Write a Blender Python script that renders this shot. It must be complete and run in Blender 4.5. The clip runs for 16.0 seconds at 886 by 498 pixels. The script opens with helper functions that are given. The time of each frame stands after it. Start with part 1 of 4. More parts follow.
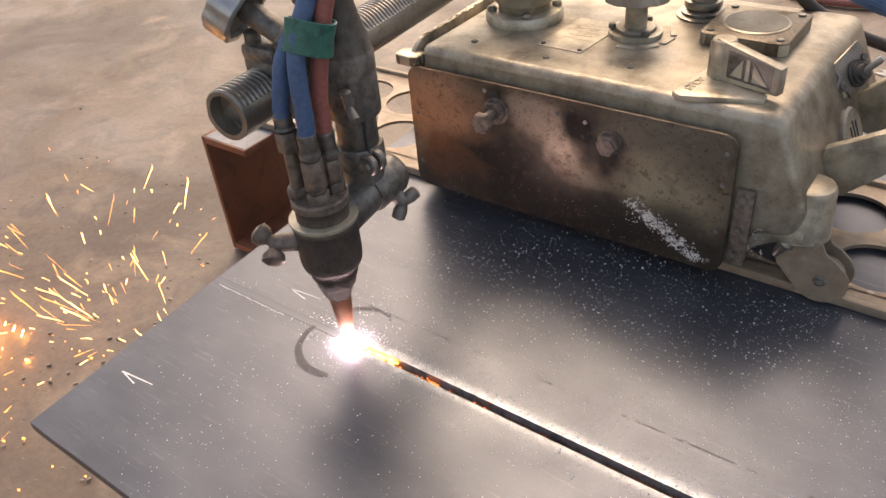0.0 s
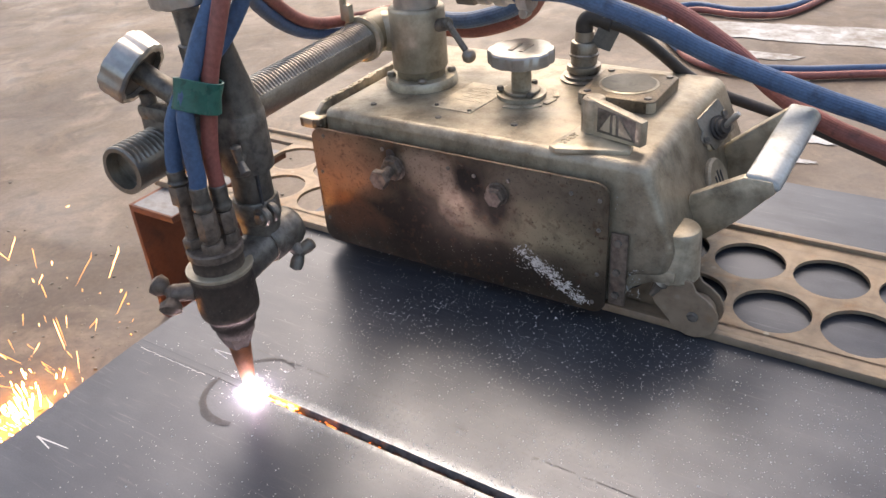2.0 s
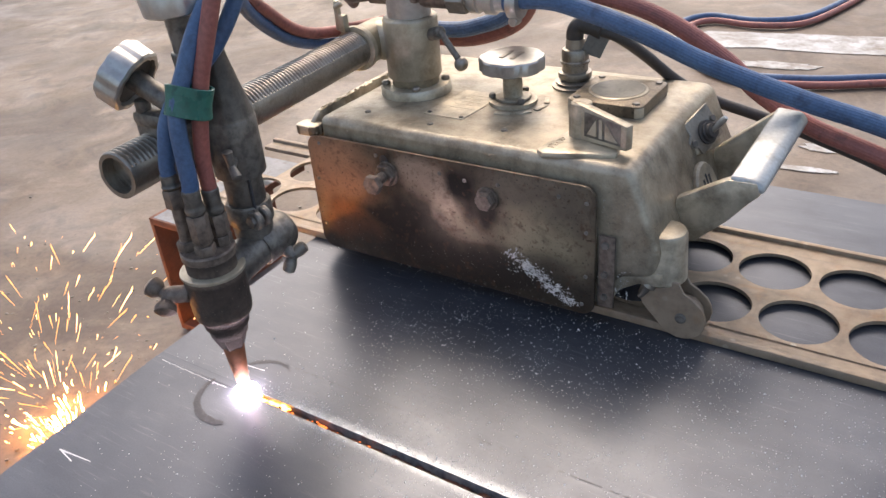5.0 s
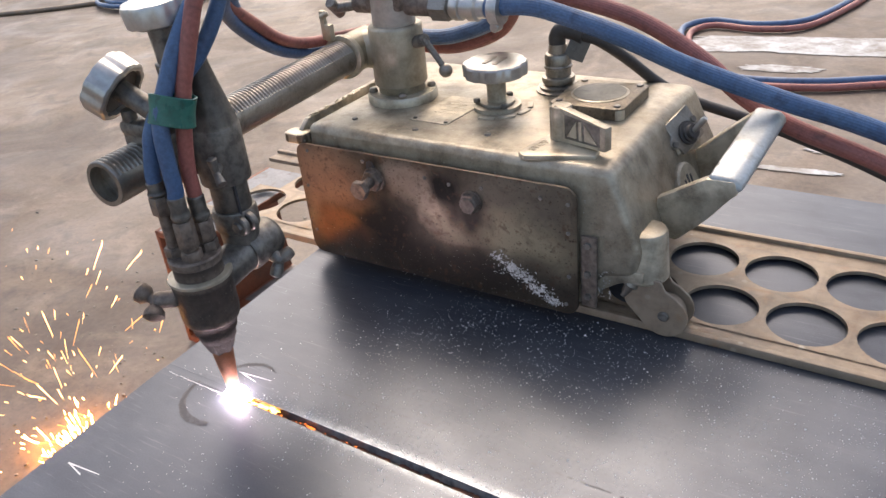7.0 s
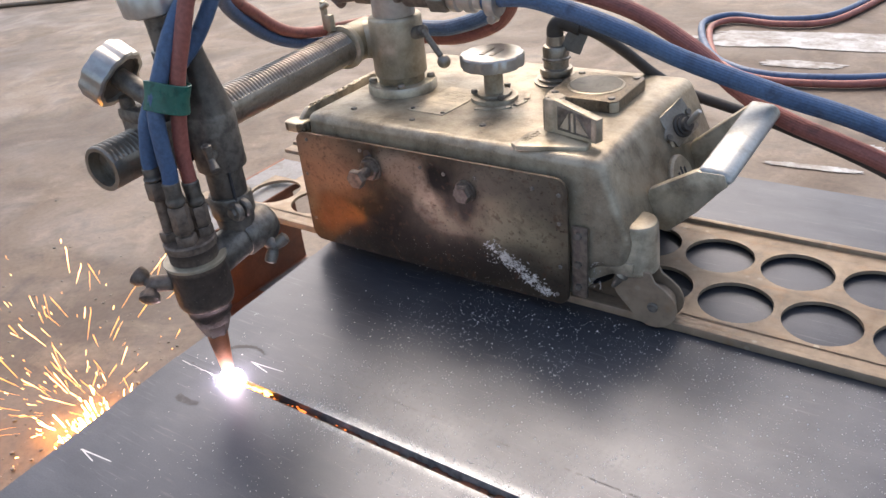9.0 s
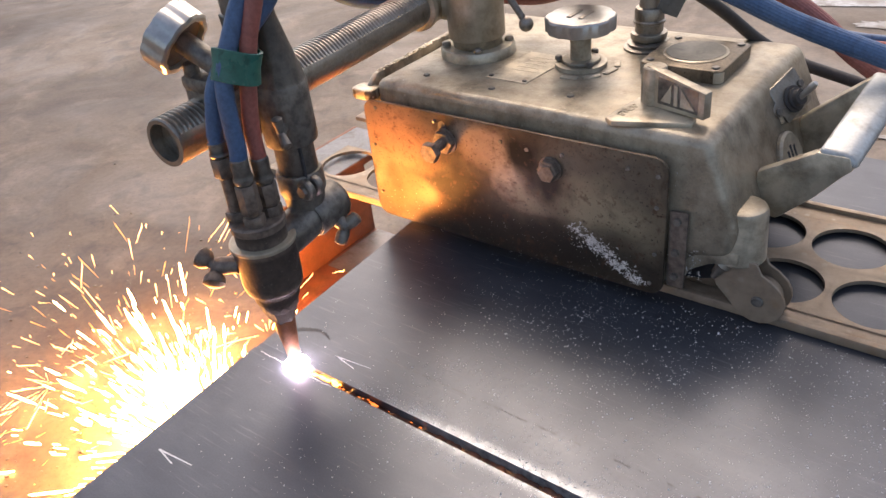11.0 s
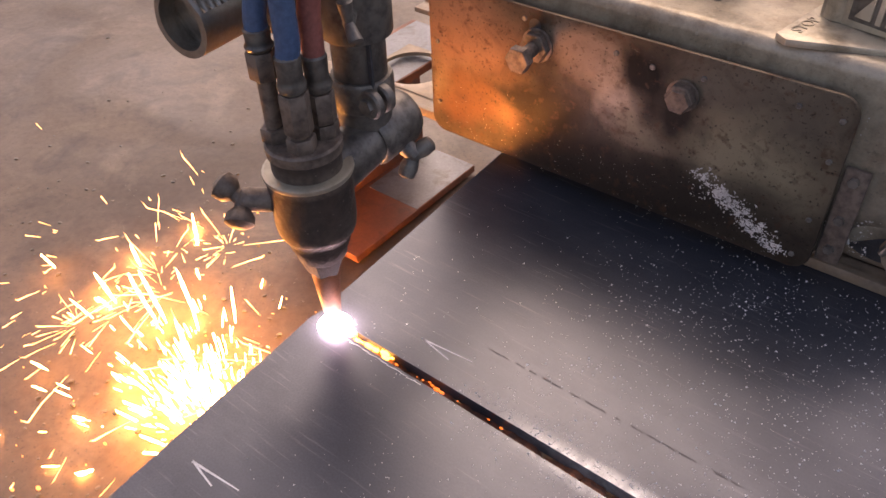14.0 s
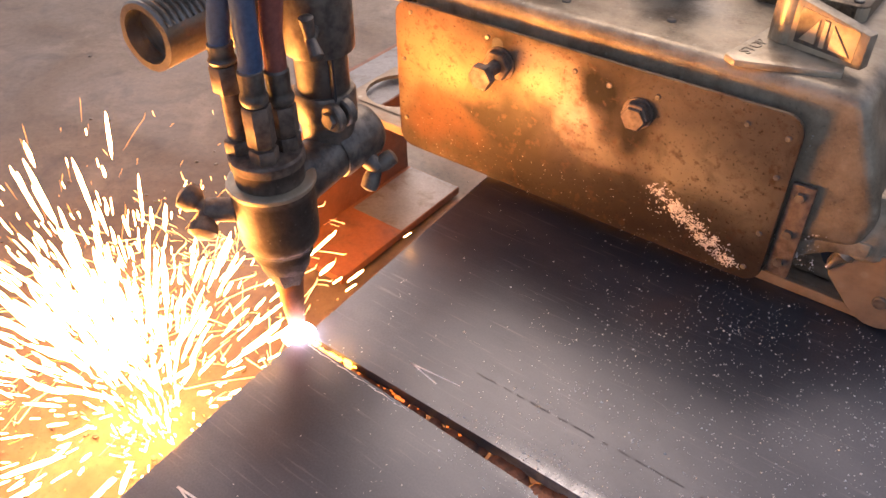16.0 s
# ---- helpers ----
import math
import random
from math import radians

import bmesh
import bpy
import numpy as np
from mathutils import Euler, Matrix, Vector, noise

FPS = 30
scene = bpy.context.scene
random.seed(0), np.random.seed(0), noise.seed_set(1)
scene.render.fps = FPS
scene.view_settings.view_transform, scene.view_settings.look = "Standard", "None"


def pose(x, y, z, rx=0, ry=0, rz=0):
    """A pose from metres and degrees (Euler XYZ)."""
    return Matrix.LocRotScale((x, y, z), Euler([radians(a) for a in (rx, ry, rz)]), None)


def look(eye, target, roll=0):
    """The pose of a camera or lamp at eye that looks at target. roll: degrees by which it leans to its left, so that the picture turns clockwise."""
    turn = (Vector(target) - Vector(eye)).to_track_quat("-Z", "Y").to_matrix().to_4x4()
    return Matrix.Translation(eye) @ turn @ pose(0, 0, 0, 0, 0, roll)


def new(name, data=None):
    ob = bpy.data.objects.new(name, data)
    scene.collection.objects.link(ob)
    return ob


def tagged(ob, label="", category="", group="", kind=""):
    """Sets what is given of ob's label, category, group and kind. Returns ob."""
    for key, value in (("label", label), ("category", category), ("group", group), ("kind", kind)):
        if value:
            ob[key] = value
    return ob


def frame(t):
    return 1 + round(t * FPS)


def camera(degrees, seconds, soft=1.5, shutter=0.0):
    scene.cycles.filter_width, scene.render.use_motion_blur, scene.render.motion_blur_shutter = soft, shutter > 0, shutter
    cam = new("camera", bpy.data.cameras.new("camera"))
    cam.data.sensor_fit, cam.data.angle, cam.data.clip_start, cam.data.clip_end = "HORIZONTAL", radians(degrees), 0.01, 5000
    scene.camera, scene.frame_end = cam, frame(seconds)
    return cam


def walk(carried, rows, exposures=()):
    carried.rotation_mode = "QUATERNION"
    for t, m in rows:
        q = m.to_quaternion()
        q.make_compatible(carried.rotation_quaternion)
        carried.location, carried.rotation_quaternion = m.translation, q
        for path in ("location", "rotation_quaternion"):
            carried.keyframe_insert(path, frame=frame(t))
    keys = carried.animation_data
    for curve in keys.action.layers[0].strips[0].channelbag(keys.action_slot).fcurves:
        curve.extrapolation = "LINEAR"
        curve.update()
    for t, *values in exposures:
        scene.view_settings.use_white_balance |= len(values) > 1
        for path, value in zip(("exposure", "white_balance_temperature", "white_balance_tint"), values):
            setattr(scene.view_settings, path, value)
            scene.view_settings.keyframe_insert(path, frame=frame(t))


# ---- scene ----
# All lengths in metres; z = 0 is the top of the steel plate, x runs along the rail, y away from the viewer.
cam = camera(58.89, 16.0, soft=1.5)
# seconds, eye, yaw, pitch, roll
PATH = [
    (0.0, 0.3375, -0.2755, 0.3762, 39.18, -36.27, -5.83),
    (0.5, 0.3551, -0.2827, 0.3810, 39.20, -33.35, -5.42),
    (1.0, 0.3616, -0.2852, 0.3851, 37.60, -31.98, -5.04),
    (1.5, 0.3772, -0.2803, 0.3768, 35.17, -31.70, -5.06),
    (2.0, 0.3696, -0.2823, 0.3753, 34.09, -31.38, -4.47),
    (2.5, 0.3684, -0.2826, 0.3767, 34.45, -30.91, -4.45),
    (3.0, 0.3666, -0.2827, 0.3748, 34.47, -30.90, -4.55),
    (3.5, 0.3645, -0.2816, 0.3731, 34.58, -31.24, -4.64),
    (4.0, 0.3613, -0.2827, 0.3738, 34.72, -31.22, -4.63),
    (6.3, 0.3666, -0.2841, 0.3720, 35.45, -29.20, -5.96),
    (6.5, 0.3651, -0.2838, 0.3723, 35.42, -29.54, -6.02),
    (7.0, 0.3643, -0.2843, 0.3720, 35.57, -29.62, -6.37),
    (7.5, 0.3636, -0.2826, 0.3716, 35.56, -29.70, -6.44),
    (8.0, 0.3612, -0.2835, 0.3702, 35.71, -29.89, -6.58),
    (10.3, 0.3734, -0.2739, 0.3837, 41.60, -30.78, -7.27),
    (10.5, 0.3698, -0.2721, 0.3873, 42.36, -31.19, -7.76),
    (11.0, 0.2941, -0.2582, 0.3657, 40.80, -32.72, -7.15),
    (11.5, 0.1799, -0.2242, 0.3432, 39.49, -35.53, -5.55),
    (12.0, 0.1381, -0.2086, 0.3282, 39.54, -38.31, -2.95),
    (12.5, 0.1286, -0.2062, 0.3220, 40.51, -40.02, -2.17),
    (13.0, 0.1298, -0.2015, 0.3167, 41.55, -40.74, -3.03),
    (13.5, 0.1367, -0.1974, 0.3174, 41.07, -40.91, -3.11),
    (14.0, 0.1377, -0.1993, 0.3193, 39.63, -40.60, -2.24),
    (14.5, 0.1363, -0.2006, 0.3203, 38.56, -40.25, -1.48),
    (15.0, 0.1358, -0.2009, 0.3213, 37.94, -39.95, -1.07),
    (15.5, 0.1344, -0.2008, 0.3224, 37.57, -39.64, -0.89),
    (16.0, 0.1334, -0.2014, 0.3226, 37.63, -39.30, -0.70),
]
walk(cam, [(t, pose(x, y, z, 90 + pitch, 0, yaw) @ pose(0, 0, 0, 0, 0, roll)) for t, x, y, z, yaw, pitch, roll in PATH],
     exposures=[(0.0, 0.98, 8150, 16), (0.5, 1.08, 8000, 15), (1.0, 1.16, 7650, 14), (1.4, 0.98, 7300, 13), (8.2, 1.0, 6900, 12), (10.5, 0.8, 6900, 14), (11.3, 0.68, 7150, 17), (12.2, 0.56, 7450, 27), (13.4, 0.54, 7200, 26), (13.9, 0.54, 7700, 28), (14.3, 0.54, 7700, 28), (15.1, 0.44, 7150, 23), (16.0, 0.34, 7350, 24)])
SPEED = 0.00915  # metres a second that the machine creeps along its rail

# ---- world, light, exposure ----
world = bpy.data.worlds.new("world")
scene.world = world
world.use_nodes = True
wn = world.node_tree.nodes
sky = wn.new("ShaderNodeTexSky")
sky.sky_type = "NISHITA"
sky.sun_disc = False
sky.sun_elevation, sky.sun_rotation = radians(49), radians(-32)
sky.air_density, sky.dust_density, sky.ozone_density = 1.0, 4.0, 0.6
wn["Background"].inputs["Strength"].default_value = 0.15
world.node_tree.links.new(sky.outputs["Color"], wn["Background"].inputs["Color"])
sun = new("sun", bpy.data.lights.new("sun", "SUN"))
sun.data.energy, sun.data.angle, sun.data.color = 0.34, radians(42), (1.0, 0.95, 0.88)
sun.matrix_world = look((-1.25, 2.0, 2.75), (0, 0, 0))


# ---- materials ----
def shader(name):
    m = bpy.data.materials.new(name)
    m.use_nodes = True
    nt = m.node_tree
    return m, nt, nt.nodes["Principled BSDF"]


def node(nt, kind, **values):
    n = nt.nodes.new(kind)
    for key, value in values.items():
        n.inputs[key].default_value = value
    return n


def noise_ramp(nt, coords, scale, stops, detail=8.0, rough=0.6, distortion=0.0):
    """Noise through a colour ramp; stops are (position, grey or colour)."""
    t = node(nt, "ShaderNodeTexNoise", Scale=scale, Detail=detail, Roughness=rough, Distortion=distortion)
    nt.links.new(coords, t.inputs["Vector"])
    r = nt.nodes.new("ShaderNodeValToRGB")
    els = r.color_ramp.elements
    while len(els) < len(stops):
        els.new(0.5)
    for el, (at, c) in zip(els, stops):
        el.position = at
        el.color = (c, c, c, 1) if isinstance(c, (int, float)) else (*c, 1)
    nt.links.new(t.outputs["Fac"], r.inputs["Fac"])
    return r.outputs["Color"]


def blend(nt, fac, a, b, mode="MIX"):
    mx = nt.nodes.new("ShaderNodeMix")
    mx.data_type, mx.blend_type = "RGBA", mode
    for slot, value in ((0, fac), (6, a), (7, b)):
        if isinstance(value, (int, float)):
            mx.inputs[slot].default_value = value
        elif isinstance(value, tuple):
            mx.inputs[slot].default_value = (*value, 1)
        else:
            nt.links.new(value, mx.inputs[slot])
    return mx.outputs[2]


def worn(name, base, second, stain, metal=0.0, rough=(0.4, 0.6), grain=60.0, patch=9.0, bump=0.15, speck=None, speck_size=220.0, cloud=0.0, fine=(0.88, 1.1), rubbed=None, grime=None):
    """A worn surface: two colours in patches, stains, fine grain, roughness that varies, and relief."""
    m, nt, bsdf = shader(name)
    tc = nt.nodes.new("ShaderNodeTexCoord").outputs["Object"]
    c = blend(nt, noise_ramp(nt, tc, patch, [(0.35, 0.0), (0.65, 1.0)]), base, second)
    c = blend(nt, noise_ramp(nt, tc, patch * 2.7, [(0.52, 0.0), (0.72, 0.85)], distortion=0.6), c, stain)
    if grime:  # dark streaks that ran down, and fine dark freckles
        st = node(nt, "ShaderNodeVectorMath")
        st.operation = "MULTIPLY"
        st.inputs[1].default_value = (1.0, 1.0, 0.28)
        nt.links.new(tc, st.inputs[0])
        c = blend(nt, noise_ramp(nt, st.outputs[0], patch * 6, [(0.5, 0.0), (0.72, 0.75)], distortion=1.0), c, grime)
        c = blend(nt, noise_ramp(nt, tc, 420, [(0.60, 0.0), (0.68, 0.7)], detail=3), c, grime)
    grains = noise_ramp(nt, tc, grain * 6, [(0.3, fine[0]), (0.7, fine[1])], detail=4)
    c = blend(nt, 1.0, c, grains, "MULTIPLY")
    if rubbed:  # edges polished by handling
        geo = nt.nodes.new("ShaderNodeNewGeometry")
        edge = nt.nodes.new("ShaderNodeValToRGB")
        edge.color_ramp.elements[0].position, edge.color_ramp.elements[1].position = 0.507, 0.56
        edge.color_ramp.elements[1].color = (0.8, 0.8, 0.8, 1)
        nt.links.new(geo.outputs["Pointiness"], edge.inputs["Fac"])
        patchy = noise_ramp(nt, tc, patch * 5, [(0.35, 0.25), (0.6, 1.0)])
        c = blend(nt, blend(nt, 1.0, edge.outputs["Color"], patchy, "MULTIPLY"), c, rubbed)
    if speck:
        v = node(nt, "ShaderNodeTexVoronoi", Scale=speck_size)
        nt.links.new(tc, v.inputs["Vector"])
        r = nt.nodes.new("ShaderNodeValToRGB")
        r.color_ramp.elements[0].position, r.color_ramp.elements[0].color = 0.10, (1, 1, 1, 1)
        r.color_ramp.elements[1].position, r.color_ramp.elements[1].color = 0.16, (0, 0, 0, 1)
        nt.links.new(v.outputs["Distance"], r.inputs["Fac"])
        where = noise_ramp(nt, tc, 7.0, [(0.42, 0.0), (0.62, 1.0)])
        c = blend(nt, blend(nt, 1.0, r.outputs["Color"], where, "MULTIPLY"), c, speck)
    nt.links.new(c, bsdf.inputs["Base Color"])
    bsdf.inputs["Metallic"].default_value = metal
    lo, hi = rough
    nt.links.new(noise_ramp(nt, tc, cloud or grain, [(0.3, lo), (0.7, hi)], distortion=0.8 if cloud else 0.0), bsdf.inputs["Roughness"])
    b = node(nt, "ShaderNodeBump", Strength=bump, Distance=0.001)
    h = node(nt, "ShaderNodeTexNoise", Scale=grain * 4, Detail=6.0)
    nt.links.new(tc, h.inputs["Vector"])
    nt.links.new(h.outputs["Fac"], b.inputs["Height"])
    nt.links.new(b.outputs["Normal"], bsdf.inputs["Normal"])
    return m


def mill_scale():
    """Rolled plate: smooth blue-grey scale, broad faint clouds, scuffs along its length and a pale band at the cut."""
    m, nt, bsdf = shader("mill_scale")
    tc = nt.nodes.new("ShaderNodeTexCoord").outputs["Object"]

    def stretched(sx, sy):
        st = node(nt, "ShaderNodeVectorMath")
        st.operation = "MULTIPLY"
        st.inputs[1].default_value = (sx, sy, 1.0)
        nt.links.new(tc, st.inputs[0])
        return st.outputs[0]

    c = blend(nt, noise_ramp(nt, tc, 6, [(0.3, 0.0), (0.7, 1.0)], detail=3), (0.046, 0.053, 0.068), (0.078, 0.087, 0.107))
    c = blend(nt, noise_ramp(nt, stretched(0.4, 1.0), 24, [(0.4, 0.0), (0.8, 0.5)], detail=4), c, (0.135, 0.145, 0.165))
    c = blend(nt, noise_ramp(nt, tc, 55, [(0.5, 0.0), (0.85, 0.35)], detail=4), c, (0.04, 0.04, 0.05))
    c = blend(nt, noise_ramp(nt, stretched(0.05, 1.0), 420, [(0.60, 0.0), (0.74, 0.3)], detail=3), c, (0.27, 0.27, 0.30))
    c = blend(nt, 1.0, c, noise_ramp(nt, tc, 900, [(0.3, 0.86), (0.7, 1.12)], detail=3), "MULTIPLY")
    xyz = nt.nodes.new("ShaderNodeSeparateXYZ")
    nt.links.new(tc, xyz.inputs[0])

    def ramped(socket, a, b, lo, hi):
        mr = node(nt, "ShaderNodeMapRange")
        for key, value in (("From Min", a), ("From Max", b), ("To Min", lo), ("To Max", hi)):
            mr.inputs[key].default_value = value
        nt.links.new(socket, mr.inputs["Value"])
        return mr.outputs["Result"]

    far = blend(nt, 1.0, ramped(xyz.outputs["Y"], 0.003, 0.011, 0.8, 0.0), ramped(xyz.outputs["Y"], 0.0, 0.001, 0.0, 1.0), "MULTIPLY")
    near = blend(nt, 1.0, ramped(xyz.outputs["Y"], -0.003, -0.009, 0.45, 0.0), ramped(xyz.outputs["Y"], 0.0, -0.001, 0.0, 1.0), "MULTIPLY")
    f = blend(nt, 1.0, blend(nt, 1.0, far, near, "ADD"), ramped(xyz.outputs["X"], 0.0, 0.05, 0.0, 1.0), "MULTIPLY")
    f = blend(nt, 1.0, f, noise_ramp(nt, tc, 160, [(0.3, 0.15), (0.62, 1.0)]), "MULTIPLY")
    c = blend(nt, f, c, (0.50, 0.53, 0.56))
    nt.links.new(c, bsdf.inputs["Base Color"])
    bsdf.inputs["Metallic"].default_value = 0.5
    nt.links.new(noise_ramp(nt, tc, 9, [(0.3, 0.29), (0.7, 0.38)], detail=4), bsdf.inputs["Roughness"])
    b = node(nt, "ShaderNodeBump", Strength=0.035, Distance=0.001)
    h = node(nt, "ShaderNodeTexNoise", Scale=500.0, Detail=5.0)
    nt.links.new(tc, h.inputs["Vector"])
    nt.links.new(h.outputs["Fac"], b.inputs["Height"])
    nt.links.new(b.outputs["Normal"], bsdf.inputs["Normal"])
    return m


def glowing(name, colour, strength, sample=True):
    m, nt, bsdf = shader(name)
    bsdf.inputs["Base Color"].default_value = (0.05, 0.02, 0.01, 1)
    bsdf.inputs["Emission Color"].default_value = (*colour, 1)
    bsdf.inputs["Emission Strength"].default_value = strength
    if not sample:
        m.cycles.emission_sampling = "NONE"
    return m


def scorched_sheet():
    """Bare sheet tinted by heat: brown above, sooty round the bolts, rusty and crusted towards the cut; spark glow
    painted in at the upper left.
    """
    m, nt, bsdf = shader("scorched_sheet")
    tc = nt.nodes.new("ShaderNodeTexCoord").outputs["Object"]
    c = blend(nt, noise_ramp(nt, tc, 16, [(0.36, 0.0), (0.64, 1.0)], distortion=1.2), (0.19, 0.145, 0.10), (0.085, 0.065, 0.048))
    warp = node(nt, "ShaderNodeTexNoise", Scale=22.0, Detail=6.0)
    nt.links.new(tc, warp.inputs["Vector"])
    off = node(nt, "ShaderNodeVectorMath")
    off.operation = "MULTIPLY_ADD"
    off.inputs[1].default_value = (0.05, 0.0, 0.05)
    nt.links.new(warp.outputs["Color"], off.inputs[0])
    nt.links.new(tc, off.inputs[2])

    def spot(cx, cz, sx, sz, power):
        """A soft patch, stain and glow alike, round a place on the sheet."""
        mp = node(nt, "ShaderNodeVectorMath")
        mp.operation = "SUBTRACT"
        mp.inputs[1].default_value = (cx + 0.025, 0.187, cz + 0.025)
        nt.links.new(off.outputs[0], mp.inputs[0])
        sc = node(nt, "ShaderNodeVectorMath")
        sc.operation = "MULTIPLY"
        sc.inputs[1].default_value = (1 / sx, 0.0, 1 / sz)
        nt.links.new(mp.outputs[0], sc.inputs[0])
        ln = node(nt, "ShaderNodeVectorMath")
        ln.operation = "LENGTH"
        nt.links.new(sc.outputs[0], ln.inputs[0])
        rm = node(nt, "ShaderNodeMapRange")
        rm.inputs["From Min"].default_value, rm.inputs["From Max"].default_value = 0.4, 1.0
        rm.inputs["To Min"].default_value, rm.inputs["To Max"].default_value = power, 0.0
        nt.links.new(ln.outputs["Value"], rm.inputs["Value"])
        return rm.outputs["Result"]

    for cx, cz, sx, sz, power, colour in (
        (0.165, 0.105, 0.07, 0.03, 0.7, (0.17, 0.142, 0.108)),
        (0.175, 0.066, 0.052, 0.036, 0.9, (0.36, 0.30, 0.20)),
        (0.085, 0.026, 0.19, 0.042, 0.97, (0.042, 0.034, 0.027)),
        (0.036, 0.060, 0.062, 0.032, 0.96, (0.026, 0.021, 0.017)),
        # pinkish scorch with the orange glow of the sparks painted into it
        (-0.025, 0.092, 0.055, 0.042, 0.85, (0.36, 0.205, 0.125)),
        (-0.020, 0.042, 0.042, 0.022, 0.8, (0.15, 0.070, 0.040)),
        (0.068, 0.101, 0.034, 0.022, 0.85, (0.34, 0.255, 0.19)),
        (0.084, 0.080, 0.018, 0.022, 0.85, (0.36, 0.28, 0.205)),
        (0.106, 0.064, 0.030, 0.010, 0.7, (0.24, 0.195, 0.135)),
        (0.104, 0.101, 0.020, 0.032, 0.97, (0.014, 0.012, 0.011)),
        (0.125, 0.088, 0.016, 0.016, 0.85, (0.02, 0.017, 0.015)),
        (0.033, 0.104, 0.014, 0.020, 0.85, (0.022, 0.018, 0.015)),
    ):
        c = blend(nt, spot(cx, cz, sx, sz, power), c, colour)
    rust = noise_ramp(nt, tc, 150, [(0.56, 0.0), (0.66, 0.6)])
    c = blend(nt, rust, c, (0.10, 0.055, 0.035))
    c = blend(nt, noise_ramp(nt, tc, 60, [(0.50, 0.0), (0.74, 0.45)], distortion=1.0), c, (0.045, 0.036, 0.029))
    c = blend(nt, noise_ramp(nt, tc, 520, [(0.60, 0.0), (0.70, 0.75)], detail=3), c, (0.025, 0.02, 0.017))
    c = blend(nt, noise_ramp(nt, tc, 330, [(0.69, 0.0), (0.75, 0.5)], detail=3), c, (0.24, 0.205, 0.165))
    nt.links.new(c, bsdf.inputs["Base Color"])
    bsdf.inputs["Metallic"].default_value = 0.5
    bsdf.inputs["Specular IOR Level"].default_value = 0.25
    nt.links.new(noise_ramp(nt, tc, 45, [(0.3, 0.34), (0.7, 0.58)]), bsdf.inputs["Roughness"])
    b = node(nt, "ShaderNodeBump", Strength=0.12, Distance=0.001)
    h = node(nt, "ShaderNodeTexNoise", Scale=260.0, Detail=6.0)
    nt.links.new(tc, h.inputs["Vector"])
    nt.links.new(h.outputs["Fac"], b.inputs["Height"])
    nt.links.new(b.outputs["Normal"], bsdf.inputs["Normal"])
    return m


CONCRETE = worn("concrete", (0.185, 0.134, 0.094), (0.095, 0.07, 0.054), (0.26, 0.20, 0.15), rough=(0.38, 0.75), grain=22, patch=2.6, bump=0.4, fine=(0.85, 1.12), cloud=5.0, grime=(0.075, 0.056, 0.045))
PLATE = mill_scale()
CUT = worn("cut_face", (0.36, 0.125, 0.055), (0.15, 0.065, 0.038), (0.03, 0.024, 0.021), metal=0.1, rough=(0.5, 0.75), grain=180, patch=45, bump=0.5)
RAIL = worn("rusty_rail", (0.25, 0.185, 0.13), (0.175, 0.14, 0.11), (0.31, 0.175, 0.085), metal=0.25, rough=(0.42, 0.66), grain=60, patch=14, rubbed=(0.36, 0.28, 0.2), speck=(0.42, 0.36, 0.28), speck_size=60.0)
CAST = worn("cast_housing", (0.265, 0.208, 0.138), (0.145, 0.112, 0.076), (0.066, 0.051, 0.037), metal=0.42, rough=(0.3, 0.52), grain=90, patch=9, bump=0.3, cloud=30.0, fine=(0.74, 1.16), rubbed=(0.74, 0.66, 0.51), speck=(0.42, 0.37, 0.29), speck_size=130.0, grime=(0.042, 0.033, 0.025))
PANEL = scorched_sheet()
BRASS = worn("dull_brass", (0.40, 0.345, 0.245), (0.30, 0.255, 0.18), (0.15, 0.122, 0.088), metal=0.5, rough=(0.3, 0.48), grain=80, patch=16, rubbed=(0.60, 0.54, 0.42))
STEEL = worn("bright_steel", (0.38, 0.345, 0.295), (0.30, 0.27, 0.23), (0.17, 0.145, 0.115), metal=0.8, rough=(0.28, 0.46), grain=90, patch=25)
CHROME = worn("chrome", (0.58, 0.57, 0.54), (0.50, 0.485, 0.455), (0.36, 0.33, 0.29), metal=0.85, rough=(0.3, 0.44), grain=40, patch=9, bump=0.03, cloud=50.0)
SILVER = worn("silver_paint", (0.52, 0.54, 0.53), (0.46, 0.47, 0.45), (0.30, 0.28, 0.24), metal=0.35, rough=(0.3, 0.45), grain=60, patch=25)
DARK = worn("blackened_steel", (0.046, 0.042, 0.039), (0.075, 0.067, 0.06), (0.10, 0.08, 0.065), metal=0.5, rough=(0.34, 0.56), grain=90, patch=30, bump=0.25, rubbed=(0.28, 0.255, 0.22), speck=(0.2, 0.18, 0.16), speck_size=240.0)
SOOT = worn("sooty_brass", (0.054, 0.041, 0.034), (0.084, 0.063, 0.051), (0.035, 0.028, 0.024), metal=0.3, rough=(0.45, 0.7), grain=110, patch=35, bump=0.3, rubbed=(0.27, 0.21, 0.165), speck=(0.2, 0.165, 0.135), speck_size=260.0)
# darker than the sooty body, to hold down the flame's light from below
CRUST = worn("dimmed_crust", (0.035, 0.027, 0.023), (0.055, 0.04, 0.032), (0.022, 0.018, 0.016), rough=(0.8, 0.95), grain=120, patch=45, bump=0.6)
COPPER = worn("hot_copper", (0.24, 0.095, 0.045), (0.32, 0.135, 0.065), (0.09, 0.045, 0.032), metal=0.5, rough=(0.5, 0.7), grain=120, patch=45)
BLUE = worn("blue_rubber", (0.060, 0.120, 0.235), (0.085, 0.155, 0.275), (0.045, 0.070, 0.125), rough=(0.36, 0.56), grain=70, patch=26, bump=0.12, fine=(0.8, 1.15))
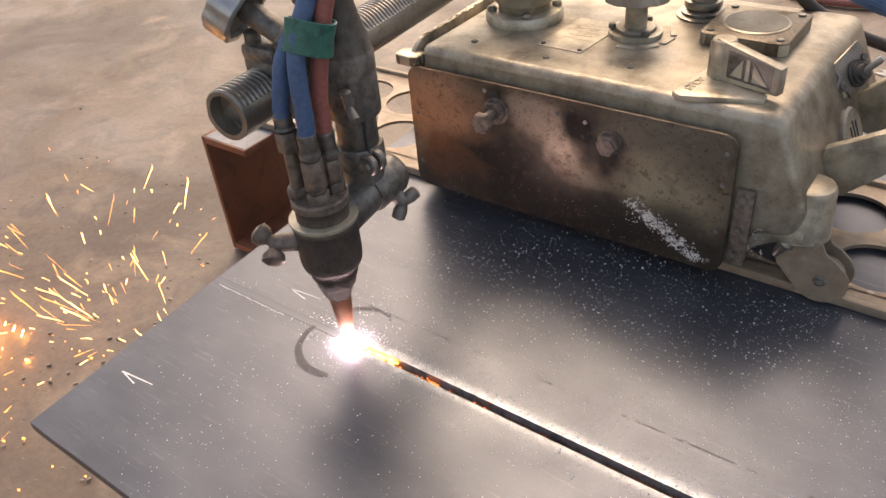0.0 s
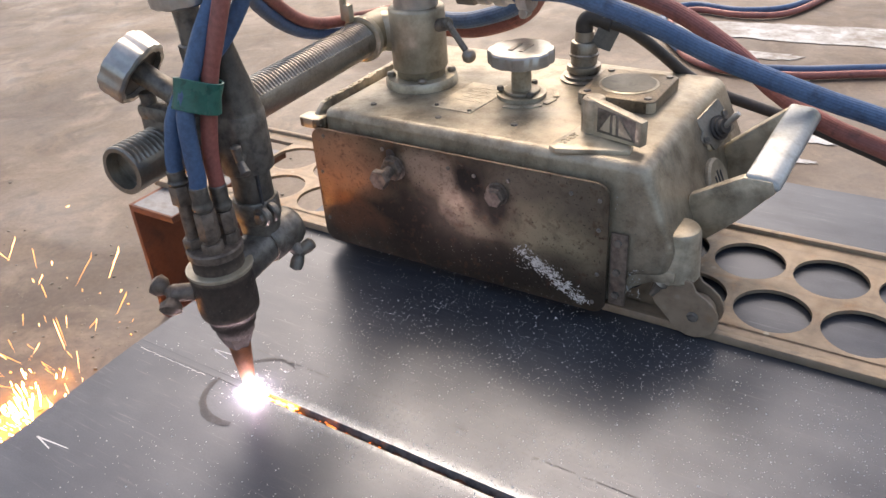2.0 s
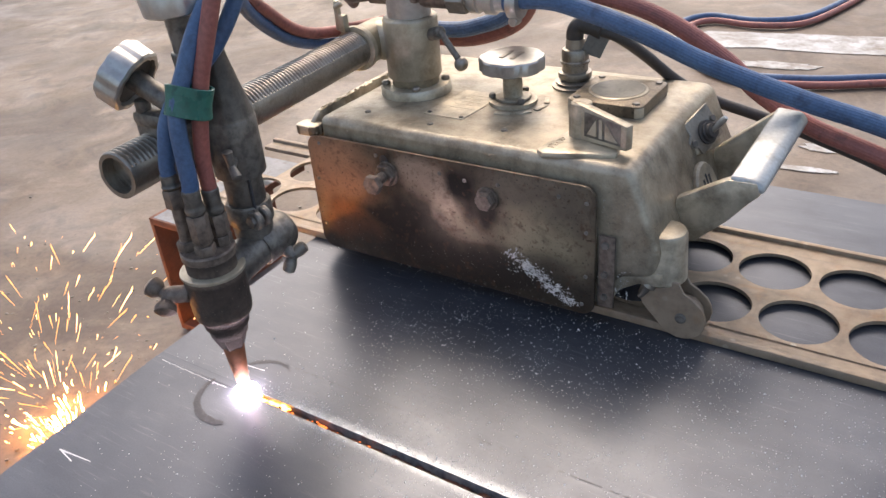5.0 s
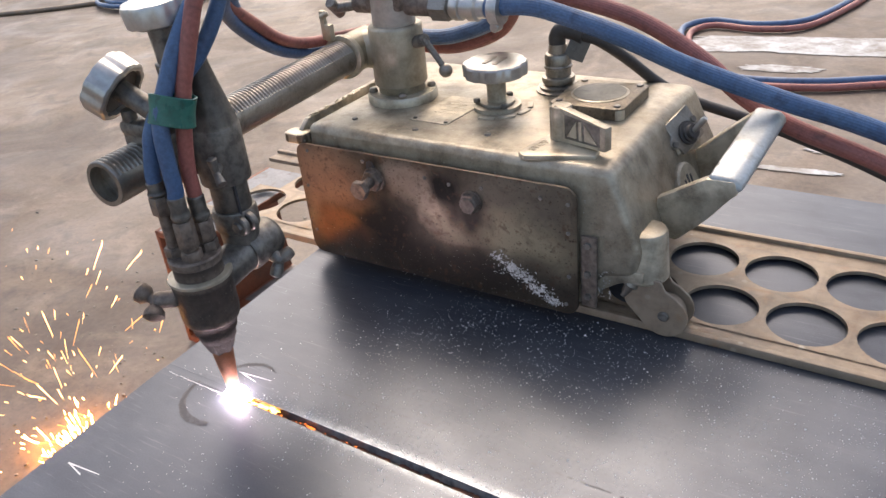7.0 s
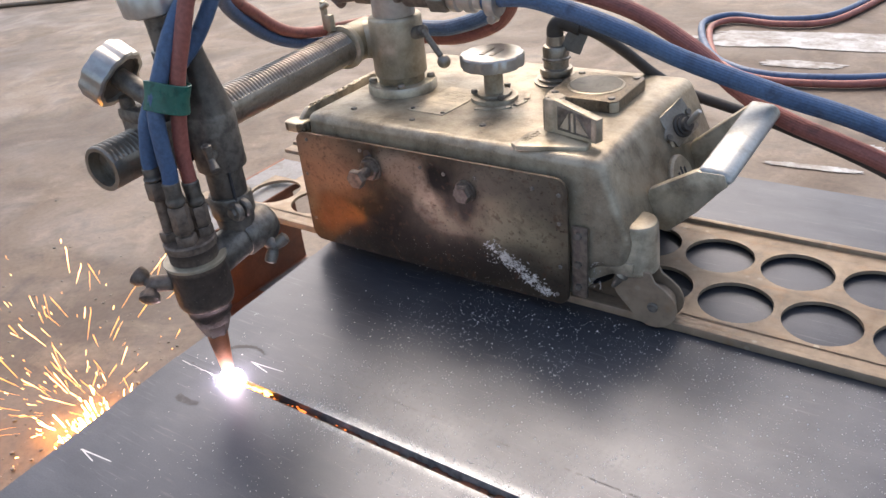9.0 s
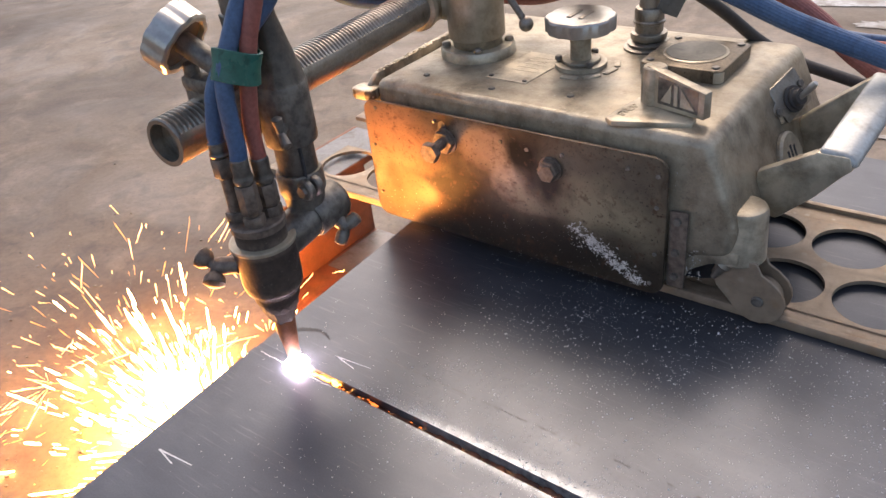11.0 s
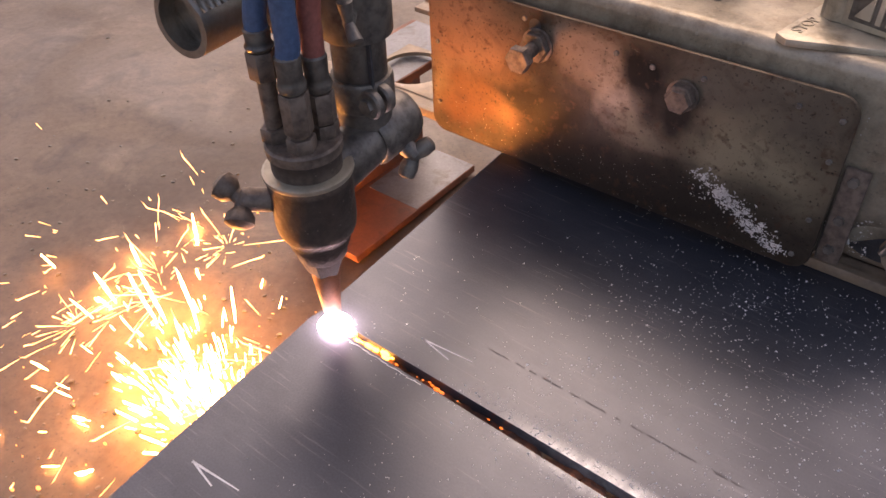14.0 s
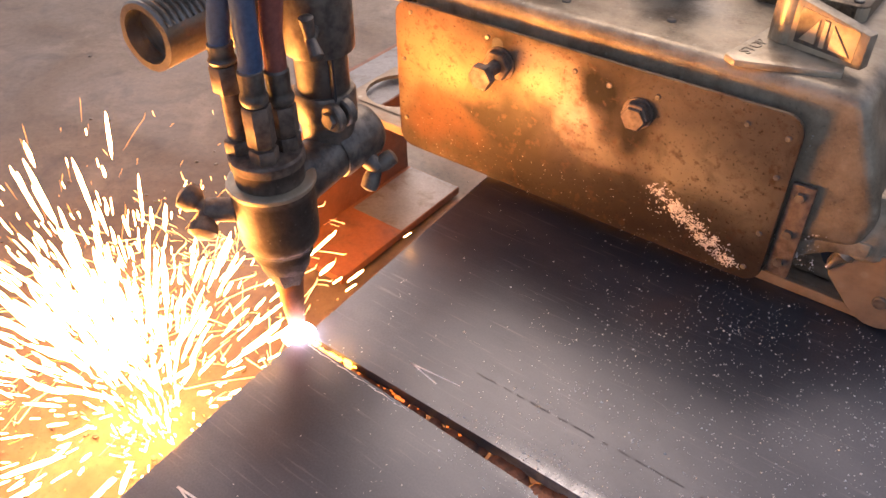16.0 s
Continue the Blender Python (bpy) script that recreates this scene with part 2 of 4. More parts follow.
RED = worn("red_rubber", (0.38, 0.13, 0.105), (0.31, 0.11, 0.09), (0.15, 0.065, 0.055), rough=(0.4, 0.6), grain=70, patch=26, bump=0.12, fine=(0.8, 1.15))
RUBBER = worn("black_rubber", (0.045, 0.04, 0.037), (0.06, 0.053, 0.048), (0.09, 0.08, 0.07), rough=(0.45, 0.6), grain=60, patch=20)
TAPE = worn("green_tape", (0.02, 0.13, 0.10), (0.04, 0.17, 0.13), (0.02, 0.07, 0.055), rough=(0.2, 0.4), grain=60, patch=60)
GREY_TAPE = worn("grey_tape", (0.16, 0.16, 0.155), (0.20, 0.20, 0.19), (0.11, 0.11, 0.105), rough=(0.3, 0.45), grain=60, patch=60)
ORANGE = worn("orange_primer", (0.23, 0.085, 0.045), (0.165, 0.064, 0.038), (0.10, 0.05, 0.036), rough=(0.5, 0.7), grain=60, patch=18)
DUSTY = worn("dusty_steel", (0.21, 0.215, 0.23), (0.16, 0.165, 0.18), (0.12, 0.105, 0.095), metal=0.3, rough=(0.45, 0.6), grain=60, patch=25)
CHALK = worn("chalk", (0.75, 0.75, 0.76), (0.62, 0.62, 0.64), (0.4, 0.4, 0.42), rough=(0.8, 0.95), grain=200, patch=120)
WHITE_SCALE = worn("white_scale", (0.68, 0.66, 0.62), (0.55, 0.53, 0.5), (0.4, 0.38, 0.35), rough=(0.7, 0.9), grain=200, patch=90)
SCRIBE = worn("scribed_line", (0.035, 0.035, 0.04), (0.05, 0.05, 0.055), (0.08, 0.08, 0.09), rough=(0.5, 0.7), grain=120, patch=60)
GLASS = worn("dim_dial_glass", (0.17, 0.15, 0.115), (0.22, 0.195, 0.15), (0.12, 0.10, 0.078), rough=(0.45, 0.65), grain=40, patch=30, bump=0.05)
FLAME = glowing("flame", (1.0, 0.84, 1.0), 100.0)
MOLTEN = glowing("molten_edge", (1.0, 0.42, 0.06), 9.0)
EMBER = glowing("ember", (1.0, 0.20, 0.025), 1.3)
SPARK = glowing("spark", (1.0, 0.46, 0.15), 7.0, sample=False)
SPARK_ORANGE = glowing("cooling_spark", (1.0, 0.38, 0.10), 2.1, sample=False)
SLAG = glowing("burning_slag", (1.0, 0.40, 0.08), 90.0)
HOT_SLAG = glowing("white_hot_slag", (1.0, 0.42, 0.10), 105.0)
PAINT = worn("worn_white_paint", (0.20, 0.165, 0.13), (0.55, 0.56, 0.57), (0.17, 0.14, 0.11), rough=(0.35, 0.7), grain=30, patch=17, bump=0.3)


# ---- building helpers: meshes are drawn in centimetres ----
def part(name, bm, material, parent=None, label="", smooth=True):
    bmesh.ops.recalc_face_normals(bm, faces=bm.faces)
    bmesh.ops.scale(bm, vec=(0.01, 0.01, 0.01), verts=bm.verts)
    me = bpy.data.meshes.new(name)
    bm.to_mesh(me)
    bm.free()
    me.materials.append(material)
    if smooth:
        me.polygons.foreach_set("use_smooth", [True] * len(me.polygons))
        me.set_sharp_from_angle(angle=radians(38))
    ob = new(name, me)
    ob.parent = parent
    if label:
        tagged(ob, label)
    return ob


def joined(*bms):
    out = bmesh.new()
    for b in bms:
        me = bpy.data.meshes.new("tmp")
        b.to_mesh(me)
        b.free()
        out.from_mesh(me)
        bpy.data.meshes.remove(me)
    return out


def box(x0, x1, y0, y1, z0, z1, bevel=0.0, seg=2):
    bm = bmesh.new()
    bmesh.ops.create_cube(bm, size=1.0)
    for v in bm.verts:
        v.co = Vector((x0 if v.co.x < 0 else x1, y0 if v.co.y < 0 else y1, z0 if v.co.z < 0 else z1))
    if bevel:
        bmesh.ops.bevel(bm, geom=bm.edges[:], offset=bevel, segments=seg, affect="EDGES", profile=0.5)
    return bm


def extruded(outline, depth, bevel=0.0, seg=2):
    """An outline in x, y raised by depth in z."""
    bm = bmesh.new()
    f = bm.faces.new([bm.verts.new((x, y, 0)) for x, y in outline])
    up = bmesh.ops.extrude_face_region(bm, geom=[f])["geom"]
    bmesh.ops.translate(bm, vec=(0, 0, depth), verts=[g for g in up if isinstance(g, bmesh.types.BMVert)])
    if bevel:
        bmesh.ops.bevel(bm, geom=bm.edges[:], offset=bevel, segments=seg, affect="EDGES", profile=0.5)
    return bm


def frame_of(p, q):
    """The matrix that carries +z from p towards q."""
    d = Vector(q) - Vector(p)
    return Matrix.Translation(p) @ d.to_track_quat("Z", "Y").to_matrix().to_4x4(), d.length


def lathe(p, q, profile, seg=24):
    """A turned body about the line from p to q; profile rows are (part of the length, radius)."""
    m, length = frame_of(p, q)
    bm = bmesh.new()
    rings = []
    for at, r in profile:
        rings.append([bm.verts.new(m @ Vector((r * math.cos(a), r * math.sin(a), at * length))) for a in (2 * math.pi * k / seg for k in range(seg))])
    for a, b in zip(rings, rings[1:]):
        for k in range(seg):
            bm.faces.new((a[k], a[(k + 1) % seg], b[(k + 1) % seg], b[k]))
    bm.faces.new(rings[0][::-1])
    bm.faces.new(rings[-1])
    return bm


def rod(p, q, r, seg=20, chamfer=0.08):
    length = (Vector(q) - Vector(p)).length
    c = min(chamfer, length * 0.3, r * 0.5)
    return lathe(p, q, [(0, r - c), (c / length, r), (1 - c / length, r), (1, r - c)], seg)


def hexagon(p, q, r):
    length = (Vector(q) - Vector(p)).length
    return lathe(p, q, [(0, r * 0.93), (0.06 / length, r), (1 - 0.06 / length, r), (1, r * 0.93)], 6)


def spline(points, steps=10):
    pts = [Vector(p) for p in points]
    pts = [2 * pts[0] - pts[1], *pts, 2 * pts[-1] - pts[-2]]
    out = []
    for a, b, c, d in zip(pts, pts[1:], pts[2:], pts[3:]):
        for k in range(steps):
            t = k / steps
            out.append(0.5 * (2 * b + (c - a) * t + (2 * a - 5 * b + 4 * c - d) * t * t + (3 * b - a - 3 * c + d) * t ** 3))
    return out + [pts[-2]]


def tube(points, r, seg=14, steps=10, ribs=0):
    """A round hose along a smooth line; ribs: fine lengthwise ridges."""
    line = spline(points, steps)
    bm = bmesh.new()
    side = Vector((0.3, 0.2, 1)).normalized()
    rings = []
    for k, p in enumerate(line):
        d = (line[min(k + 1, len(line) - 1)] - line[max(k - 1, 0)]).normalized()
        side = (side - d * side.dot(d)).normalized()
        up = d.cross(side)
        n = seg if not ribs else 2 * ribs
        rings.append([bm.verts.new(p + (r * (1 if not ribs or j % 2 else 0.955)) * (math.cos(2 * math.pi * j / n) * side + math.sin(2 * math.pi * j / n) * up)) for j in range(n)])
    for a, b in zip(rings, rings[1:]):
        for j in range(len(a)):
            bm.faces.new((a[j], a[(j + 1) % len(a)], b[(j + 1) % len(a)], b[j]))
    bm.faces.new(rings[0][::-1])
    bm.faces.new(rings[-1])
    return bm


def rounded(x0, x1, y0, y1, r, seg=5):
    pts = []
    for cx, cy, a0 in ((x1 - r, y1 - r, 0), (x0 + r, y1 - r, 90), (x0 + r, y0 + r, 180), (x1 - r, y0 + r, 270)):
        pts += [(cx + r * math.cos(radians(a0 + 90 * k / seg)), cy + r * math.sin(radians(a0 + 90 * k / seg))) for k in range(seg + 1)]
    return pts


def moved(bm, m):
    bmesh.ops.transform(bm, matrix=m, verts=bm.verts)
    return bm


def thing(name, label, category, group="", kind="", at=(0, 0, 0)):
    e = new(name)
    e.empty_display_size = 0.05
    e.location = at
    return tagged(e, label, category, group, kind)


# ---- the ground ----
def ground_sheet():
    bm = bmesh.new()
    n, half = 60, 3000.0
    grid = []
    for j in range(n + 1):
        row = []
        for i in range(n + 1):
            u, w = 2 * i / n - 1, 2 * j / n - 1
            x, y = half * u * abs(u) ** 1.5, half * w * abs(w) ** 1.5
            row.append(bm.verts.new((x, y, -15.0 + 0.25 * (noise.noise(Vector((x / 37, y / 37, 0))) - 0.4))))
        grid.append(row)
    for a, b in zip(grid, grid[1:]):
        for i in range(n):
            bm.faces.new((a[i], a[i + 1], b[i + 1], b[i]))
    bm.faces.ensure_lookup_table()
    ob = part("ground", bm, CONCRETE)
    return tagged(ob, "brown stained concrete workshop floor with scuffs", "floor", kind="structure")


ground_sheet()


# ---- the plate being cut, in two halves on either side of the cut ----
def steel_plate():
    bm = extruded([(-12.33, 0.32), (70, 0.32), (70, 48.6), (-14.5, 48.6)], 0.8, 0.015, 1)
    moved(bm, Matrix.Translation((0, 0, -0.8)))
    ob = part("steel_plate", bm, PLATE, smooth=False)
    tagged(ob, "dark blue-grey mill-scale steel plate sprinkled with spatter", "steel plate")
    strip = moved(extruded([(-11.4, -17.0), (70, -17.0), (70, -0.25), (-12.35, -0.25)], 0.8, 0.015, 1), Matrix.Translation((0, 0, -0.8)))
    ob2 = part("plate_offcut", strip, PLATE, smooth=False)
    tagged(ob2, "dark steel strip being cut off along its edge", "steel plate")
    return ob, ob2


plate, offcut = steel_plate()


def support_block(x0, x1, y0, y1):
    b = part("support_beam", box(x0, x1, y0, y1, -15.0, -0.8, 0.2), DARK)
    return tagged(b, "dark steel beam holding the plate off the floor", "beam", "beams under the plate")


support_block(40, 50, 4, 46)
support_block(4, 12, 34, 46)


# ---- the perforated rail ----
def rail():
    t = thing("guide_rail", "rusty perforated steel guide rail lying on the plate", "rail")
    x0, x1, y0, y1 = -34.0, 75.0, 20.3, 37.0
    zb, zt = 0.28, 0.6
    pitch, r, seg = 6.3, 2.84, 32
    # web with two staggered rows of round holes, built cell by cell and welded
    rows_of = [bmesh.new(), bmesh.new()]

    def cell(bm, cx, cy, hx, hy):
        outer, inner = [], []
        for k in range(seg):
            a = 2 * math.pi * k / seg
            c, s = math.cos(a), math.sin(a)
            f = 1 / max(abs(c) / hx, abs(s) / hy)
            outer.append((cx + c * f, cy + s * f))
            inner.append((cx + r * c, cy + r * s))
        corners = [(cx + sx * hx, cy + sy * hy) for sx, sy in ((1, 1), (-1, 1), (-1, -1), (1, -1))]
        top = {}
        for z in (zb, zt):
            o = [bm.verts.new((x, y, z)) for x, y in outer]
            i = [bm.verts.new((x, y, z)) for x, y in inner]
            q = [bm.verts.new((x, y, z)) for x, y in corners]
            for k in range(seg):
                bm.faces.new((o[k], o[(k + 1) % seg], i[(k + 1) % seg], i[k]))
            # corner fillers
            for n, (sx, sy) in enumerate(((1, 1), (-1, 1), (-1, -1), (1, -1))):
                for k in range(seg):
                    (ax, ay), (bx, by) = outer[k], outer[(k + 1) % seg]
                    on_x = abs(abs(ax - cx) - hx) < 1e-6 and abs(abs(by - cy) - hy) < 1e-6
                    on_y = abs(abs(ay - cy) - hy) < 1e-6 and abs(abs(bx - cx) - hx) < 1e-6
                    if (on_x or on_y) and (ax + bx - 2 * cx) * sx > 0 and (ay + by - 2 * cy) * sy > 0:
                        bm.faces.new((o[k], q[n], o[(k + 1) % seg]))
            top[z] = i
        for k in range(seg):
            bm.faces.new((top[zb][k], top[zb][(k + 1) % seg], top[zt][(k + 1) % seg], top[zt][k]))

    for row, (cy, off) in enumerate(((25.2, 0.0), (31.6, 3.15))):
        n0 = int((x0 - 24.35 - off) / pitch) + 1
        k = n0
        while 24.35 + off + (k + 0.5) * pitch < x1:
            cell(rows_of[row], 24.35 + off + k * pitch, cy, pitch / 2, 3.2)
            k += 1
        bmesh.ops.remove_doubles(rows_of[row], verts=rows_of[row].verts, dist=0.001)
        part("web", rows_of[row], RAIL, t, smooth=False)
    part("edge_rail", joined(box(x0, x1, y0, y0 + 0.55, 0.02, 0.75, 0.1), box(x0, x1, y0 + 0.5, y0 + 1.85, 0.02, 0.52, 0.08)), RAIL, t, "worn raised running edge")
    part("edge_rail", joined(box(x0, x1, y1 - 0.55, y1, 0.02, 0.9, 0.1), box(x0, x1, 34.85, y1 - 0.5, 0.02, 0.52, 0.08)), RAIL, t, "worn raised running edge")
    return t


rail()


# ---- the painted channel that carries the rail's end ----
def channel():
    t = thing("steel_channel", "short orange primed steel channel standing under the rail end", "steel channel")
    y0, y1, x0, x1, zt, zb = 15.9, 33.6, -33.2, -26.4, -0.05, -14.75
    part("web", box(x0, x0 + 0.55, y0, y1, zb, zt, 0.08), ORANGE, t)
    part("top_flange", box(x0 + 0.5, x1, y0, y1, zt - 0.8, zt - 0.04, 0.08), ORANGE, t)
    part("bottom_flange", box(x0 + 0.5, x1 + 0.5, y0, y1, zb, zb + 0.8, 0.08), ORANGE, t)
    part("grey_layer", box(x0 + 0.5, x1 - 0.15, y0 + 0.25, y1 - 0.1, zt - 0.06, zt - 0.01), DUSTY, t, "grey unpainted upper face")
    # the grey stops where the flange is in shade, so daylight is drawn in
    part("grey_layer", box(x0 + 1.0, x1 + 0.4, y0 + 8.5, y1 - 0.1, zb + 0.78, zb + 0.83), DUSTY, t, "grey unpainted inner face, limited to its daylit part")
    return t


channel()


# ---- the cutting machine ----
machine = thing("cutting_machine", "dusty cast-metal gas cutting tractor creeping along its rail", "cutting machine")


def housing():
    profile = [(-4.9, 1.6), (21.6, 1.6), (23.2, 4.6), (25.8, 5.2), (26.3, 7.4), (23.7, 13.5), (-4.9, 13.5)]
    bm = extruded(profile, 20.6)
    moved(bm, pose(0, 39.6, 0, 90, 0, 0))
    for v in bm.verts:  # the front and back lean in towards the top
        if v.co.z > 13:
            v.co.y += 0.5 if v.co.y < 30 else -0.5
    bmesh.ops.bevel(bm, geom=bm.edges[:], offset=0.75, segments=4, affect="EDGES", profile=0.5)
    body = part("housing", bm, CAST, machine, "dusty grey-brown cast housing with rounded edges")
    # left end plate with its ragged weld
    lip = extruded([(19.6, 1.4), (36.5, 1.4), (36.5, 12.8), (35.5, 13.9), (20.6, 13.6), (19.6, 12.9)], 0.5, 0.1)
    m = Matrix(((0, 0, 1, -5.9), (1, 0, 0, 0), (0, 1, 0, 0), (0, 0, 0, 1)))
    part("end_plate", moved(lip, m), CAST, machine)
    weld = bmesh.new()
    rng = random.Random(4)
    for k in range(90):
        y = 21 + k * 0.165
        bmesh.ops.create_icosphere(weld, subdivisions=1, radius=0.07 + 0.09 * rng.random() ** 2, matrix=Matrix.Translation((-5.5 + rng.uniform(-0.2, 0.2), y, 13.72 + rng.uniform(-0.06, 0.06))) @ pose(0, 0, 0, 0, 0, rng.uniform(-50, 50)) @ Matrix.Diagonal((0.9, 2.0, 0.7, 1)))
    part("weld_bead", weld, CAST, machine, "ragged weld bead")
    part("lip", moved(extruded(rounded(-7.0, -4.6, 18.5, 20.2, 0.6), 0.9, 0.15), Matrix.Translation((0, 0, 11.9))), CAST, machine, "rounded end lip of the housing")
    # guard strip beside the front sheet
    part("guard_strip", box(21.7, 23.0, 18.75, 19.05, 2.0, 8.2, 0.1), SOOT, machine, "dark brown guard strip")
    for z in (7.5, 5.0, 3.0):
        part("bolt", hexagon((22.3, 18.75, z), (22.3, 18.5, z), 0.3), DARK, machine)
    rng = random.Random(12)
    bm = bmesh.new()
    for k in range(420):
        x, z = 21.6 + 2.6 * rng.random(), 3.0 + 8.0 * rng.random() ** 1.3
        bmesh.ops.create_icosphere(bm, subdivisions=1, radius=0.018 + 0.05 * rng.random() ** 3, matrix=Matrix.Translation((x, 19.02 + max(0, z - 5) * 0.055, z)) @ Matrix.Diagonal((1, 0.6, 1, 1)))
    tagged(part("spatter", bm, WHITE_SCALE, machine, "pale spatter grains"), kind="stuff")
    # arched foot over the wheel
    part("foot", moved(extruded([(21.6, 2.0), (22.4, 2.0), (23.2, 3.4), (24.6, 4.3), (26.4, 4.7), (26.4, 5.6), (21.6, 5.6)], 2.2, 0.2), pose(0, 21.6, 0, 90, 0, 0)), CAST, machine)
    return body


housing()


def front_sheet():
    bm = extruded(rounded(-5.6, 21.6, 1.05, 12.15, 1.1), 0.28, 0.09, 2)
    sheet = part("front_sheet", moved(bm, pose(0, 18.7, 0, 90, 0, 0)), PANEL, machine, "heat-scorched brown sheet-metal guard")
    for x, z in ((-4.2, 11.5), (2.0, 11.4), (8.3, 10.9), (10.6, 10.7), (13.6, 10.9), (18.7, 10.95), (20.9, 10.8), (20.9, 8.4), (20.9, 4.6), (-4.9, 3.4), (20.6, 2.0), (-4.9, 8.0)):
        part("screw", rod((x, 18.45, z), (x, 18.3, z), 0.17, 10), DARK, sheet)
    for x, z, out, size in ((3.0, 9.9, 1.9, 0.98), (12.6, 9.55, 0.3, 0.86)):
        part("washer", rod((x, 18.45, z), (x, 18.3, z), size * 1.12, 22, 0.03), SOOT, sheet)
        part("bolt", joined(hexagon((x, 18.35, z), (x, 17.8, z), size), rod((x, 18.0, z), (x, 18.5 - out, z - 0.1), 0.45, 16), hexagon((x, 18.6 - out, z - 0.1), (x, 17.95 - out, z - 0.12), size * 0.88)), SOOT, sheet, "hexagon bolt with lock nut")
    part("slot", moved(extruded(rounded(-0.42, 0.42, -1.1, 1.1, 0.41, 6), 0.03), pose(2.75, 18.44, 10.45, 90, 0, 0)), SCRIBE, sheet, "dark elongated slot")
    rng = random.Random(8)
    bm = bmesh.new()
    for patch in range(46):  # ragged clumps of flakes along a slanting band
        a = rng.random()
        cx, cz = 14.7 + 5.0 * a + rng.gauss(0, 0.3), 5.0 - 3.0 * a ** 0.85 + rng.gauss(0, 0.3)
        tight = rng.uniform(0.07, 0.36)
        for k in range(58):
            x, z = cx + rng.gauss(0, tight * 1.2), max(1.4, cz + rng.gauss(0, tight))
            r = 0.014 + 0.075 * rng.random() ** 3
            bmesh.ops.create_icosphere(bm, subdivisions=1, radius=r, matrix=Matrix.Translation((x, 18.43, z)) @ pose(0, 0, 0, 0, rng.uniform(0, 180), 0) @ Matrix.Diagonal((1.7, 0.35, 0.7, 1)))
    for k in range(300):
        x = rng.uniform(6.5, 15.5) if k % 5 else rng.uniform(-4, 2)
        z = 3.6 + rng.gauss(0, 0.6)
        bmesh.ops.create_icosphere(bm, subdivisions=1, radius=0.015 + 0.025 * rng.random() ** 2, matrix=Matrix.Translation((x, 18.43, z)) @ Matrix.Diagonal((1.2, 0.4, 1, 1)))
    part("white_scale", bm, WHITE_SCALE, sheet, "crusty white scale patch")
    bm = bmesh.new()
    for k in range(900):
        x, z = rng.uniform(-5, 20), 1.3 + 2.6 * rng.random() ** 1.8
        s = 0.015 + 0.06 * rng.random() ** 3
        bmesh.ops.create_icosphere(bm, subdivisions=1, radius=s, matrix=Matrix.Translation((x, 18.44, z)) @ Matrix.Diagonal((1, 0.5, 1, 1)))
    tagged(part("spatter", bm, DARK, sheet, "dark spatter grains"), kind="stuff")
    return sheet


front_sheet()


def column():
    c = (-0.3, 28.3)
    col = part("column", lathe((*c, 13.4), (*c, 20.4), [(0, 2.15), (0.22, 2.15), (0.23, 2.38), (0.25, 2.46), (0.96, 2.46), (0.985, 2.4), (1, 2.25)], 40), BRASS, machine, "dull brass column sleeve")
    part("flange", lathe((*c, 13.4), (*c, 14.3), [(0, 3.25), (0.75, 3.25), (1, 3.1)], 40), CAST, col)
    for k in range(4):
        a = radians(-55 + 90 * k)
        part("screw", rod((c[0] + 2.72 * math.cos(a), c[1] + 2.72 * math.sin(a), 14.2), (c[0] + 2.72 * math.cos(a), c[1] + 2.72 * math.sin(a), 14.7), 0.4, 14, 0.15), STEEL, col)
    part("post", rod((*c, 20.3), (*c, 23.0), 1.95, 28), CHROME, machine, "bright turned steel post")
    # clamping lever with ball
    part("lever", joined(rod((2.0, 28.0, 18.9), (3.4, 27.6, 19.3), 0.55), rod((3.2, 27.6, 19.4), (4.9, 27.9, 16.8), 0.28)), DARK, col)
    bm = bmesh.new()
    bmesh.ops.create_uvsphere(bm, u_segments=16, v_segments=10, radius=0.62, matrix=Matrix.Translation((5.0, 27.9, 16.6)))
    part("ball", bm, STEEL, col)
    # threaded cross tube and its socket
    a, b = Vector((-1.9, -2.4, 17.9)), Vector((-4.15, 25.5, 17.9))
    d = (b - a).normalized()
    part("socket", joined(lathe(b - d * 0.6, b + d * 4.6, [(0, 1.6), (0.02, 1.98), (0.1, 2.02), (0.13, 1.98), (0.15, 1.8), (0.9, 1.8), (1, 1.4)], 32), rod(b + d * 2.6, (-0.6, 28.3, 17.9), 1.75, 28)), BRASS, col, "dull brass socket joined to the column")
    m, length = frame_of(a, b)
    bm = bmesh.new()
    seg, rings, turns = 28, [], int(length / 0.36)
    prof = [(0.9, 1.24), (0.0, 1.24), (0.0, 1.5)] + [(0.1 + k * 0.09, (1.6, 1.6, 1.42, 1.42)[k % 4]) for k in range(turns * 4)]
    for z, r in prof:
        ring = []
        for k in range(seg):
            an = 2 * math.pi * k / seg
            # teeth are cut only into the upper side
            rr = r if math.sin(an + 0.3) > 0.15 or r < 1.3 else 1.58
            ring.append(bm.verts.new(m @ Vector((rr * math.cos(an), rr * math.sin(an), z))))
        rings.append(ring)
    for p, q in zip(rings, rings[1:]):
        for k in range(seg):
            bm.faces.new((p[k], p[(k + 1) % seg], q[(k + 1) % seg], q[k]))
    bm.faces.new(rings[0])
    part("cross_tube", bm, STEEL, machine, "bright steel cross tube with rack teeth", smooth=True)


column()


